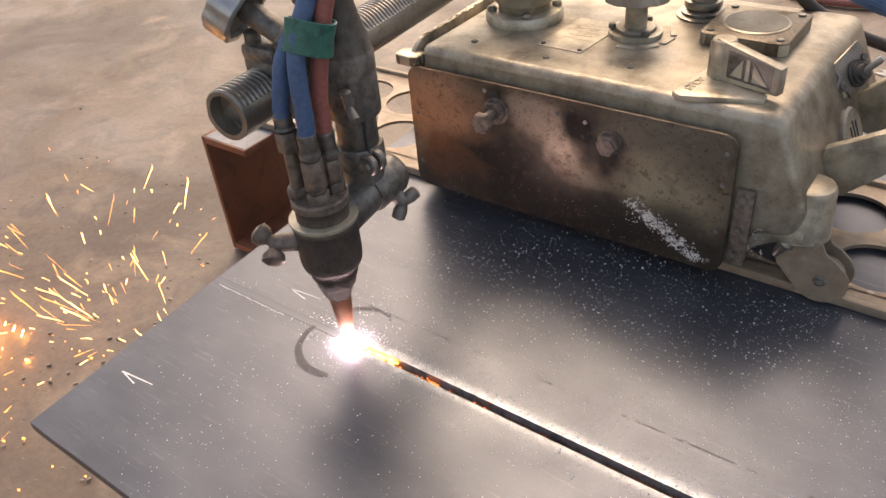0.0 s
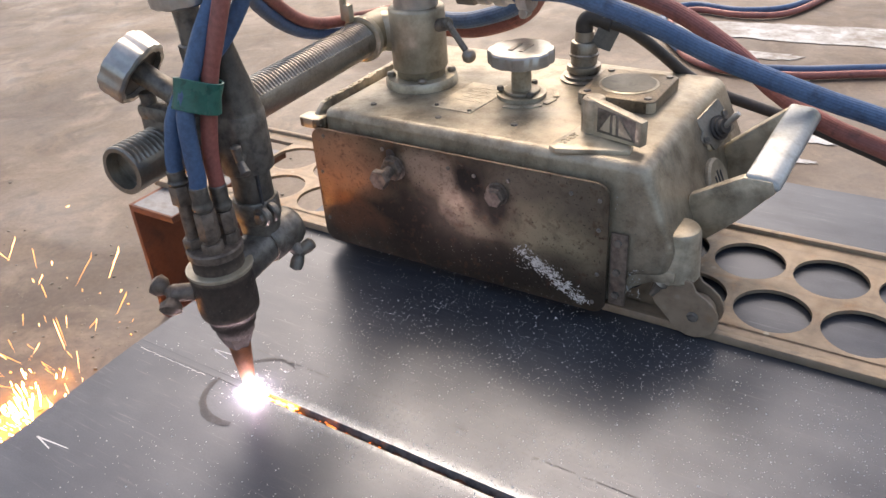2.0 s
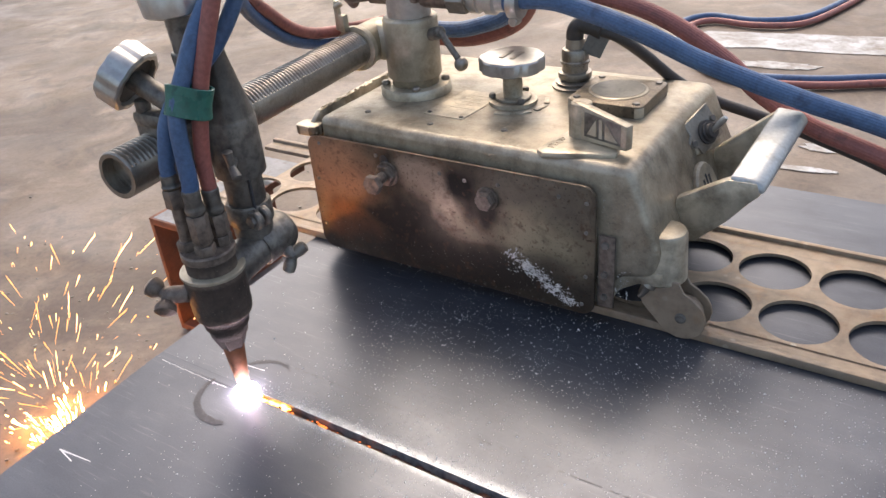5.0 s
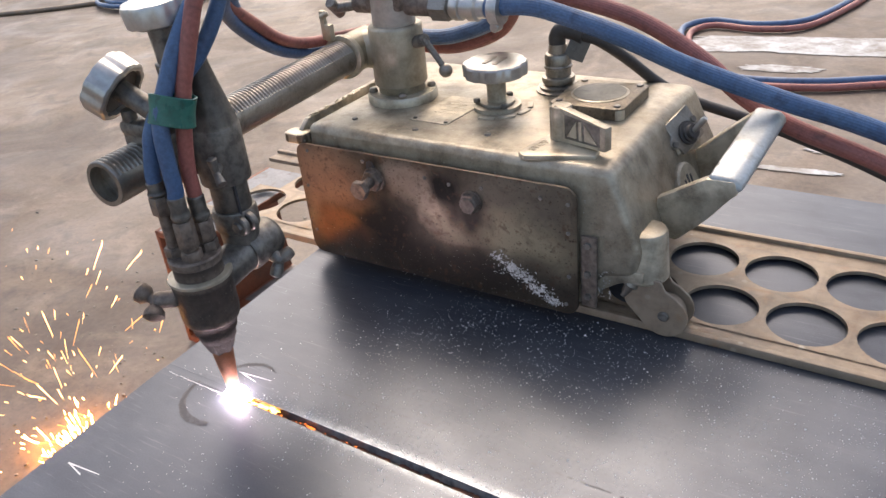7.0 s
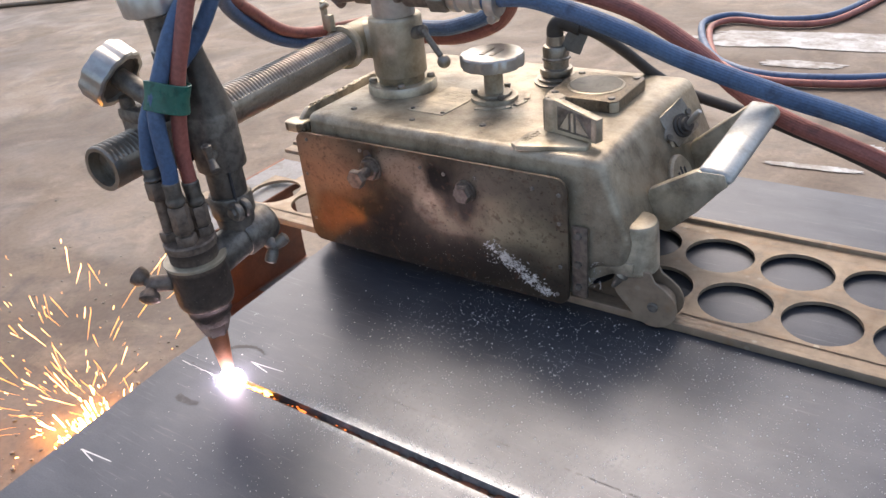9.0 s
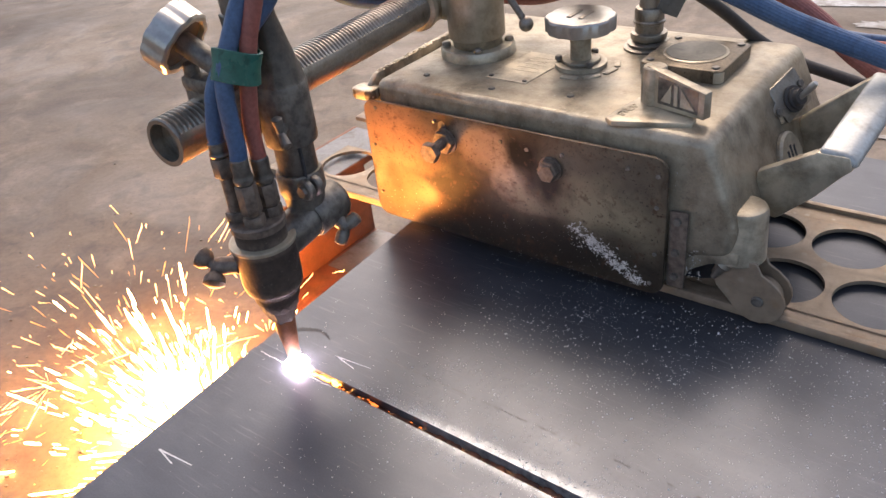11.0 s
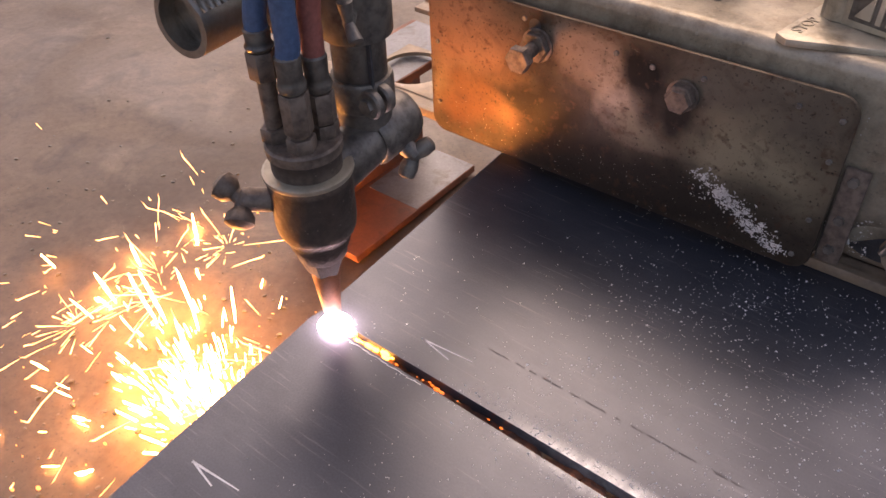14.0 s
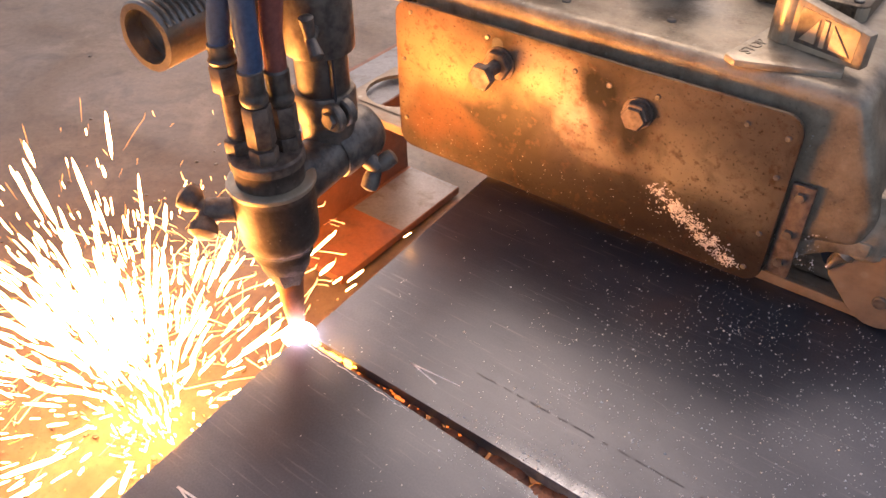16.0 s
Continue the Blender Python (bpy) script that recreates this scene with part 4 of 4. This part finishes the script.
def hose_strap():
    """Tape wound round three hoses: an oval band with a loose end."""
    bm = bmesh.new()
    rings = []
    for z, f in ((0, 0.96), (0.04, 1.0), (0.9, 0.94), (1.76, 1.0), (1.8, 0.96), (1.8, 0.88), (0.0, 0.88)):
        rings.append([bm.verts.new((1.42 * f * math.cos(a) * (1 + 0.03 * math.sin(3 * a)), 0.9 * f * math.sin(a), 1.02 * z + 0.06 * math.sin(2 * a))) for a in (2 * math.pi * k / 32 for k in range(32))])
    for p, q in zip(rings, rings[1:] + rings[:1]):
        for k in range(32):
            bm.faces.new((p[k], p[(k + 1) % 32], q[(k + 1) % 32], q[k]))
    return moved(bm, pose(3.25, 0.12, 21.65) @ pose(0, 0, 0, 0, 0, 54) @ pose(0, 0, 0, -6, 17, 0))


tape = part("green_tape", hose_strap(), TAPE)
tagged(tape, "shiny green tape strapping the torch hoses together", "tape")
riders.append(tape)
hose("supply_hose", [(9.2, 28.3, 22.1), (10.6, 28.3, 22.3), (13.1, 29.0, 22.2), (15.6, 30.0, 21.3), (20.0, 31.0, 19.6), (24.1, 32.5, 17.4), (28.4, 33.5, 15.7), (32.5, 34.5, 14.2), (39.3, 36, 11.9), (52, 38, 6.5), (72, 42, -6), (92, 48, -13.9), (130, 62, -13.9)], 0.78, BLUE, "thick ribbed blue rubber supply hose", 22)
hose("supply_hose", [(1.0, 30.0, 22.2), (7.7, 33.0, 22.4), (11.1, 35.0, 21.9), (16.8, 36.5, 20.3), (20.7, 37, 18.7), (25.1, 37, 16.1), (28.2, 36.5, 13.8), (32.5, 35.6, 11.9), (39.5, 36, 9.4), (52, 38, 3.6), (72, 45, -9), (92, 52, -13.9), (130, 68, -13.9)], 0.72, RED, "thick red rubber supply hose", 22)
hose("power_cable", [(15.0, 34.5, 18.5), (16.5, 35.0, 17.9), (18.2, 37, 15.9), (20.4, 39, 13.3), (23.0, 40.3, 11.5), (28.0, 40.8, 10.1), (32.3, 40.8, 8.9), (39.6, 41, 6.3), (55, 44, -2), (78, 52, -14), (120, 70, -14.2)], 0.5, RUBBER, "black rubber power cable")
hose("link_hose", [(8.6, 31.5, 22.6), (8.2, 33, 21.2), (6.6, 33.6, 19.5), (4, 33.8, 18.4), (1.0, 33.4, 17.8), (-2.4, 32.4, 18.4), (-4.0, 30.6, 21.4)], 0.75, BLUE, "dark blue looped link hose behind the column", 18)
hose("link_hose", [(8.9, 32.6, 22.0), (8.6, 34.0, 20.4), (6.9, 34.7, 18.5), (4.1, 34.9, 17.2), (1.0, 34.5, 16.6), (-2.6, 33.6, 17.2), (-4.6, 31.8, 20.4)], 0.7, RED, "dusky red looped link hose behind the column", 18)


# ---- hoses and patches on the floor ----
hose("floor_hose", [(14, 200, -14.1), (11.6, 185.8, -14.1), (5.7, 166.7, -14.1), (-4.0, 160.9, -14.1), (-14.5, 162.5, -14.1), (-19.0, 156, -14.1), (-16.7, 145.9, -14.1), (-10.4, 132.4, -14.1), (-3.8, 125.3, -14.1), (4.2, 122.5, -14.1), (15.7, 124.4, -14.1), (25.8, 128.9, -14.1), (50, 140, -14.1)], 0.75, BLUE, "thin blue hose snaking over the floor", rides=False)
hose("floor_hose", [(15.5, 198, -14.2), (12.9, 182.7, -14.2), (6.6, 162.2, -14.2), (-2.9, 157.4, -14.2), (-12.8, 158.8, -14.2), (-16.4, 153.5, -14.2), (-14.6, 144.5, -14.2), (-9.0, 131.0, -14.2), (-2.9, 123.0, -14.2), (4.9, 119.8, -14.2), (16.3, 121.4, -14.2), (26.2, 126.0, -14.2), (50, 137, -14.2)], 0.7, RED, "thin red hose snaking over the floor", rides=False)


def coil(cx, cy, r, turns, mat, name, label):
    rng = random.Random(5)
    pts = []
    for k in range(int(turns * 12)):
        a = 2 * math.pi * k / 12
        rr = r * (1 + 0.12 * math.sin(k * 0.37))
        pts.append((cx + rr * 1.5 * math.cos(a) + rng.uniform(-1, 1), cy + rr * math.sin(a) + rng.uniform(-1, 1), -14.2 + 0.05 * k))
    t = part(name, tube(pts, 0.75, 10, 4), mat)
    return tagged(t, label, "hose")


coil(-212, 158, 15, 4, BLUE, "coiled_hose", "loose coil of blue hose on the floor")
hose("floor_rope", [(-290, 105, -14.3), (-262, 124, -14.3), (-240, 139, -14.3), (-222, 160, -14.3), (-212, 190, -14.3)], 0.8, RAIL, "tan rope lying on the floor", rides=False)


def paint_patch(cx, cy, rx, ry, seed, slope=0.1):
    """A thin worn coat of pale paint with a ragged outline."""
    bm = bmesh.new()
    rim = []
    for k in range(110):
        a = 2 * math.pi * k / 110
        f = 1 + 0.3 * noise.noise(Vector((math.cos(a) * 2.3, math.sin(a) * 2.3, seed))) + 0.22 * noise.noise(Vector((math.cos(a) * 9, math.sin(a) * 9, seed)))
        x = rx * math.copysign(abs(math.cos(a)) ** 0.7, math.cos(a)) * f
        rim.append((cx + x, cy + ry * math.copysign(abs(math.sin(a)) ** 0.7, math.sin(a)) * f + slope * x))
    bm.faces.new([bm.verts.new((x, y, -14.97)) for x, y in rim])
    up = bmesh.ops.extrude_face_region(bm, geom=bm.faces[:])["geom"]
    bmesh.ops.translate(bm, vec=(0, 0, 0.04), verts=[g for g in up if isinstance(g, bmesh.types.BMVert)])
    return tagged(part("paint_stain", bm, PAINT, smooth=False), "pale worn paint stain on the floor", "stain", "paint stains on the floor")


for stain in ((14, 150, 30, 6.5, 5), (7, 133, 7, 2.0, 11), (23, 95.5, 4, 1.6, 17), (19, 86.5, 6, 0.9, 23)):
    paint_patch(*stain)


# ---- chalk, scribe lines and spatter on the plate ----
def strokes(name, segs, w, mat, label, category, z=0.012):
    """Straight marks of width w, drawn as thin ridges."""
    rng = random.Random(len(segs))
    bm = bmesh.new()
    for (x0, y0), (x1, y1) in segs:
        d = Vector((x1 - x0, y1 - y0))
        n = Vector((-d.y, d.x)).normalized() * w / 2
        a, b = Vector((x0, y0)), Vector((x1, y1))
        f = bm.faces.new([bm.verts.new((*p, z)) for p in (a - n * rng.uniform(0.3, 1), b - n * rng.uniform(0.2, 0.8), b + n * rng.uniform(0.2, 0.8), a + n)])
    return tagged(part(name, bm, mat, smooth=False), label, category, kind="stuff")


on_strip = [offcut]
on_strip.append(strokes("chalk_arrow", [((-10.0, -10.7), (-7.0, -10.35)), ((-10.0, -10.7), (-8.2, -11.0))], 0.14, CHALK, "chalk arrow scratched on the offcut", "chalk mark"))
strokes("chalk_arrow", [((-6.15, 2.1), (-3.0, 2.4)), ((-6.15, 2.1), (-4.1, 1.75))], 0.12, CHALK, "chalk arrow scratched beside the cut", "chalk mark")
rng = random.Random(2)
strokes("scribe_line", [((x, 3.7 + rng.uniform(-0.02, 0.02)), (x + rng.uniform(0.2, 0.9), 3.7)) for x in [-4.5 + 0.85 * k for k in range(60)] if rng.random() < 0.8], 0.12, SCRIBE, "dark dashed scribed line along the cut", "scribed line")
strokes("scratches", [((x, y), (x + rng.uniform(0.6, 2.5), y + rng.uniform(-0.4, 0.4))) for x, y in [(rng.uniform(-5, 30), rng.uniform(5, 17)) for k in range(70)]], 0.02, DUSTY, "faint bright scratches on the plate", "scratches")
strokes("tack_mark", [((-2.9, 19.8), (-2.0, 20.05)), ((-2.1, 20.0), (-1.4, 19.75)), ((-2.6, 19.95), (-2.3, 19.7))], 0.14, CHALK, "small bright tack mark beside the rail", "weld mark")
on_strip.append(strokes("chalk_smear", [((-11.5 + 0.45 * k, -0.42 - 0.05 * (k % 3)), (-11.0 + 0.45 * k, -0.42)) for k in range(16)], 0.08, CHALK, "thin chalk guide line for the cut", "chalk mark", 0.013))


def dross():
    """Crusted slag hanging under the cut."""
    rng = random.Random(9)
    bm = bmesh.new()
    for k in range(230):
        x = -12.0 + 76 * rng.random()
        bmesh.ops.create_icosphere(bm, subdivisions=1, radius=0.36 + 0.14 * rng.random(), matrix=Matrix.Translation((x, 0.05 + rng.uniform(-0.2, 0.2), -0.86 + rng.uniform(-0.1, 0.1))) @ Matrix.Diagonal((1.1, 1.3, 0.55, 1)))
    return tagged(part("dross_ridge", bm, CUT), "crusty dark slag ridge hanging under the cut", "slag", kind="stuff")


dross()


def spatter_grains(seed, wanted, strip):
    """Grains on the plate, or on the strip that is being cut off."""
    rng = random.Random(seed)
    bm = bmesh.new()
    base = [(1, 0, 0), (-0.5, 0.87, 0), (-0.5, -0.87, 0), (0, 0, 0.8)]
    spots = []
    while len(spots) < wanted:
        x = rng.uniform(-11, 40)
        if rng.random() < 0.2:
            y = -0.35 - abs(rng.gauss(0, 0.7)) if strip else 0.4 + abs(rng.gauss(0, 0.7))
        else:
            y = rng.uniform(-16.8, -0.35) if strip else rng.uniform(0.4, 19.8)
        dense = 0.35 * max(0.0, min(1.0, (x + 9) / 8)) if y < -3 else 0.10 + 0.9 * max(0.0, min(1.0, (x + 4) / 9))
        if rng.random() < dense * (0.4 + 0.6 * (noise.noise(Vector((x / 5, y / 5, 3))) + 0.5)):
            spots.append((x, y))
    for x, y in spots:
        s = 0.016 + 0.032 * rng.random() + 0.06 * rng.random() ** 8
        a = rng.random() * 6.28
        v = [bm.verts.new((x + s * (bx * math.cos(a) - by * math.sin(a)), y + s * (bx * math.sin(a) + by * math.cos(a)), s * bz + 0.002)) for bx, by, bz in base]
        bm.faces.new((v[0], v[1], v[3]))
        bm.faces.new((v[1], v[2], v[3]))
        bm.faces.new((v[2], v[0], v[3]))
    return tagged(part("spatter_grains", bm, CHALK, smooth=False), "fine white spatter grains strewn over the steel", "spatter", kind="stuff")


spatter_grains(21, 6600, False)
on_strip.append(spatter_grains(22, 2400, True))


flame_arcs = []


def flame_ring():
    """Dark arcs on the plate round the flame; they travel with it."""
    rng = random.Random(6)
    for a0, a1, r0, w, until in ((180, 284, 3.3, 0.62, 10.9), (72, 134, 3.45, 0.42, 13.0)):
        bm = bmesh.new()
        rows = []
        n = 28
        for k in range(n + 1):
            f = k / n
            a = radians(a0 + (a1 - a0) * f)
            fat = w * math.sin(math.pi * (0.06 + 0.88 * f)) ** 0.6
            rin, rout = r0 + rng.uniform(-0.03, 0.03) + 0.12 * math.sin(5 * f), r0 + fat + rng.uniform(-0.07, 0.07)
            rows.append([bm.verts.new((2.05 + rr * math.cos(a), -0.1 + rr * math.sin(a), 0.006)) for rr in (rin, rout)])
        for p, o in zip(rows, rows[1:]):
            bm.faces.new((p[0], p[1], o[1], o[0]))
        ob = tagged(part("flame_arc", bm, SCRIBE, smooth=False), "dark arc on the plate round the cutting flame", "heat mark", "arcs round the flame")
        flame_arcs.append((ob, until))


flame_ring()


# ---- metal still standing in the line of the cut: it burns out as the flame passes ----
fillers = []
mesh_src = None
for k in range(64):
    x0 = -12.19 + 0.25 * k
    bmx = box(-0.127, 0.127, -0.252, 0.322, -0.8, -0.001)
    if mesh_src is None:
        ob = part("kerf_metal", bmx, PLATE, smooth=False)
        mesh_src = ob.data
    else:
        bmx.free()
        ob = new("kerf_metal", mesh_src)
    ob.location = (x0 * 0.01, 0, 0)
    tagged(ob, "sliver of plate standing in the line of the cut", "plate sliver", "slivers in the cut")
    fillers.append((ob, x0))


# ---- sparks: glowing streaks thrown out under the plate ----
def fan_mesh(seed, count, near, far, up, wide, long):
    """Streaks that spread from one point towards -x; thin, tapered and bent down by their weight."""
    rng = random.Random(seed)
    bm = bmesh.new()
    for k in range(count):
        yaw = rng.gauss(0, wide)
        rise = abs(rng.gauss(up, 0.35)) if up > 0 else rng.gauss(up, 0.28)
        d = Vector((-math.cos(yaw) * math.cos(rise), math.sin(yaw) * math.cos(rise), math.sin(rise)))
        at = near + (far - near) * rng.random() ** 1.4
        ln = long * rng.choice((0.4, 0.9, 1.6, 2.4, 3.4)) * rng.uniform(0.6, 1.2)
        r = rng.uniform(0.016, 0.05)
        p = d * at - Vector((0, 0, 0.012 * at * at))
        d2 = (d - Vector((0, 0, 0.024 * at)) + Vector((rng.gauss(0, 0.06), rng.gauss(0, 0.06), rng.gauss(0, 0.06)))).normalized()
        s = d2.cross(Vector((0, 0.3, 1))).normalized()
        u = d2.cross(s).normalized()
        rings = []
        for f, w in ((0.0, 0.3), (0.55, 1.0), (0.9, 1.3)):
            c = p + d2 * ln * f - Vector((0, 0, 0.02 * (ln * f) ** 2))
            rings.append([bm.verts.new(c + r * w * v) for v in (s, -0.5 * s + 0.87 * u, -0.5 * s - 0.87 * u)])
        tip = bm.verts.new(p + d2 * ln)
        for a, b in zip(rings, rings[1:]):
            for j in range(3):
                bm.faces.new((a[j], a[(j + 1) % 3], b[(j + 1) % 3], b[j]))
        for j in range(3):
            bm.faces.new((rings[2][j], rings[2][(j + 1) % 3], tip))
    return bm


fan_kinds = [part("spark_fan", fan_mesh(40 + n, 52, 4, 34, 0.45, 0.85, 1.15), SPARK if n % 2 else SPARK_ORANGE, smooth=False) for n in range(5)]
fan_kinds += [part("spark_fan", fan_mesh(60 + n, 50, 0.5, 18, -0.3, 0.6, 1.7), SPARK, smooth=False) for n in range(3)]
bursts = []
# seconds, and the spark fans thrown out in a second from then on
STREAM = [(0.0, 12), (1.2, 8), (2.5, 14), (3.2, 20), (4.5, 20), (6.3, 12), (8.2, 12), (10.3, 26), (11.5, 30), (13.4, 28), (13.8, 13), (14.2, 13), (14.7, 26), (15.0, 46), (16.4, 48)]


def schedule():
    rng = random.Random(77)
    t = -0.3
    n = 0
    while t < 16.0:
        rate = float(np.interp(max(t, 0), [a for a, _ in STREAM], [b for _, b in STREAM]))
        low = (t > 13.2 and rng.random() < (0.8 if t < 14.9 else 0.45)) or (t > 10.3 and rng.random() < 0.4)
        kind = 5 + n % 3 if low else n % 5
        src = fan_kinds[kind]
        ob = src if not src.get("used") else new("spark_fan", src.data)
        src["used"] = 1
        tagged(ob, "fan of orange sparks flying over the floor", "sparks", "spark fans", "stuff")
        bursts.append((ob, t, low, rng.uniform(-1, 1), rng.random(), rng.random()))
        t += 1 / rate
        n += 1


schedule()
for ob in fan_kinds:
    if "used" in ob:
        del ob["used"]
    else:
        bpy.data.objects.remove(ob)


def floor_grit():
    """Crumbs of old slag strewn over the floor beside the plate."""
    rng = random.Random(15)
    bm = bmesh.new()
    for k in range(1100):
        x, y = -14 - abs(rng.gauss(0, 26)), rng.gauss(-4, 26)
        if -36 < x < -24 and 14 < y < 36:
            continue
        bmesh.ops.create_icosphere(bm, subdivisions=1, radius=0.05 + 0.16 * rng.random() ** 4, matrix=Matrix.Translation((x, y, -14.98)) @ pose(0, 0, 0, 0, 0, rng.uniform(0, 90)) @ Matrix.Diagonal((1.5, 1, 0.8, 1)))
    tagged(part("slag_crumbs", bm, DARK), "dark crumbs of slag strewn over the floor", "slag", kind="stuff")
    bm = bmesh.new()
    for k in range(90):
        x, y = -16 - abs(rng.gauss(0, 12)), rng.gauss(-7, 9)
        bmesh.ops.create_icosphere(bm, subdivisions=1, radius=0.06 + 0.16 * rng.random() ** 3, matrix=Matrix.Translation((x, y, -14.95)) @ Matrix.Diagonal((1.5, 1, 0.8, 1)))
    tagged(part("ember_crumbs", bm, SPARK_ORANGE), "orange embers cooling on the floor", "embers", kind="stuff")


floor_grit()


def slag_heap(seed, count, spread, size, high):
    rng = random.Random(seed)
    bm = bmesh.new()
    for k in range(count):
        a, d = rng.random() * 6.28, abs(rng.gauss(0, spread))
        if d * 1.4 * math.cos(a) > 11:
            continue
        s = size * (0.3 + 1.0 * rng.random() ** 4)
        p = Vector((d * 1.4 * math.cos(a), d * math.sin(a), abs(rng.gauss(0, high))))
        ray = p - Vector((3.0 + rng.gauss(0, 1), rng.gauss(0, 1), -3.0))
        m = Matrix.Translation(p) @ ray.to_track_quat("X", "Z").to_matrix().to_4x4() @ Matrix.Diagonal((rng.uniform(2.5, 9), 0.5, 0.5, 1))
        bmesh.ops.create_icosphere(bm, subdivisions=1, radius=s, matrix=m)
    return bm


# burning slag where the jet meets the floor, and the denser shower that comes and goes with the cut
slag = tagged(part("slag_pool", slag_heap(31, 150, 2.8, 0.14, 1.0), SLAG), "heap of burning slag where the jet strikes the floor", "burning slag", kind="stuff")
shower = tagged(part("slag_shower", slag_heap(32, 950, 6.4, 0.27, 3.0), HOT_SLAG), "dense shower of white-hot slag under the plate edge", "burning slag", kind="stuff")


def motions():
    end = 16.2
    for ob in riders:
        walk(ob, [(0.0, pose(0, 0, 0)), (8.0, pose(-SPEED * 8, 0, 0)), (16.0, pose(-SPEED * 16, 0, 0))])
    for ob in on_strip:  # the strip sags away from the plate as the cut frees it
        hinge = -0.08
        walk(ob, [(t, pose(hinge, 0, 0) @ pose(0, 0, 0, 0, sag, 0) @ pose(-hinge, 0, 0)) for t, sag in ((0.0, 0.15), (3.5, 0.3), (7.0, 0.6), (10.5, 1.0), (13.5, 1.4), (14.5, 1.7), (15.2, 2.6), (16.0, 3.7))])
    for ob, until in flame_arcs:  # each fades into the plate as the flame nears the edge
        rest = pose(-SPEED * until, 0, -0.004)
        ride = [(t, pose(-SPEED * t, 0, 0)) for t in (0.0, until * 0.5, until)] + [(until + 0.4, rest), (16.0, rest)]
        walk(ob, ride)
    for ob, x0 in fillers:
        gone = (2.05 - x0) * 0.01 / SPEED
        here, below = pose(x0 * 0.01, 0, 0), pose(x0 * 0.01, 0, -0.16)
        if gone > 0.1 and gone < 15.9:
            walk(ob, [(0.0, here), (gone - 0.03, here), (gone + 0.13, below), (16.0, below)])
        elif gone <= 0.1:
            walk(ob, [(0.0, below), (16.0, below)])
        else:
            walk(ob, [(0.0, here), (16.0, here)])
    for ob, t0, low, side, a, b in bursts:
        torch_x = 0.0205 - SPEED * max(t0, 0)
        if low:
            src = Vector((torch_x - 0.02, -0.01, -0.03 - 0.03 * a))
        else:
            src = Vector((min(torch_x - 0.1, -0.17) - 0.07 * a, -0.02 + 0.05 * side, -0.145))
        yaw = 28 * side - 8
        way = Vector((-math.cos(radians(yaw)), -math.sin(radians(yaw)), 0))
        under = pose(src.x, src.y, -0.75, 0, 0, yaw)
        shape = [(0.0, -0.05, -0.45), (0.05, 0.0, 0.0), (0.15, 0.06 + 0.05 * b, 0.015), (0.26, 0.12 + 0.1 * b, -0.02), (0.36, 0.18 + 0.12 * b, -0.09), (0.48, 0.22 + 0.14 * b, -0.5)]
        keyed = [(t0 + dt, pose(*(src + way * d + Vector((0, 0, dz))), 0, 0, yaw)) for dt, d, dz in shape]
        for (ta, ma), (tb, mb) in zip(keyed, keyed[1:]):
            for cut in (0.0, 16.0):  # a fan in flight at the clip's ends is keyed there
                if ta < cut < tb:
                    keyed.append((cut, ma.lerp(mb, (cut - ta) / (tb - ta))))
        keyed = sorted([(t, m) for t, m in keyed if 0.0 <= t <= 16.0], key=lambda row: row[0])
        if not keyed:
            keyed = [(0.0, under)]
        if keyed[0][0] > 0.02:
            keyed = [(0.0, under if t0 > 0.05 else keyed[0][1])] + ([(t0 - 0.04, under)] if t0 > 0.1 else []) + keyed
        if keyed[-1][0] < 15.98:
            keyed = keyed + [(min(15.99, keyed[-1][0] + 0.05), under), (16.0, under)]
        walk(ob, keyed)
    walk(slag, [(t, pose(x, y, z)) for t, x, y, z in ((0.0, -0.46, -0.1, -0.158), (1.5, -0.35, -0.04, -0.152), (3.5, -0.31, -0.02, -0.148), (8.0, -0.30, -0.02, -0.148), (11.0, -0.29, -0.02, -0.148), (13.0, -0.27, -0.03, -0.148), (14.5, -0.27, -0.03, -0.153), (16.0, -0.27, -0.04, -0.148))])
    walk(shower, [(t, pose(x, y, z)) for t, x, y, z in ((0.0, -0.15, 0.0, -0.5), (2.6, -0.25, 0.0, -0.5), (3.2, -0.28, -0.01, -0.155), (4.6, -0.28, -0.01, -0.155), (5.6, -0.27, 0.0, -0.5), (9.2, -0.26, 0.0, -0.5), (10.2, -0.26, 0.0, -0.148), (11.6, -0.25, -0.01, -0.15), (12.5, -0.25, -0.01, -0.168), (13.5, -0.25, -0.02, -0.165), (13.9, -0.25, -0.02, -0.185), (14.6, -0.25, -0.03, -0.19), (15.0, -0.25, -0.03, -0.115), (16.0, -0.23, -0.06, -0.03))])


motions()
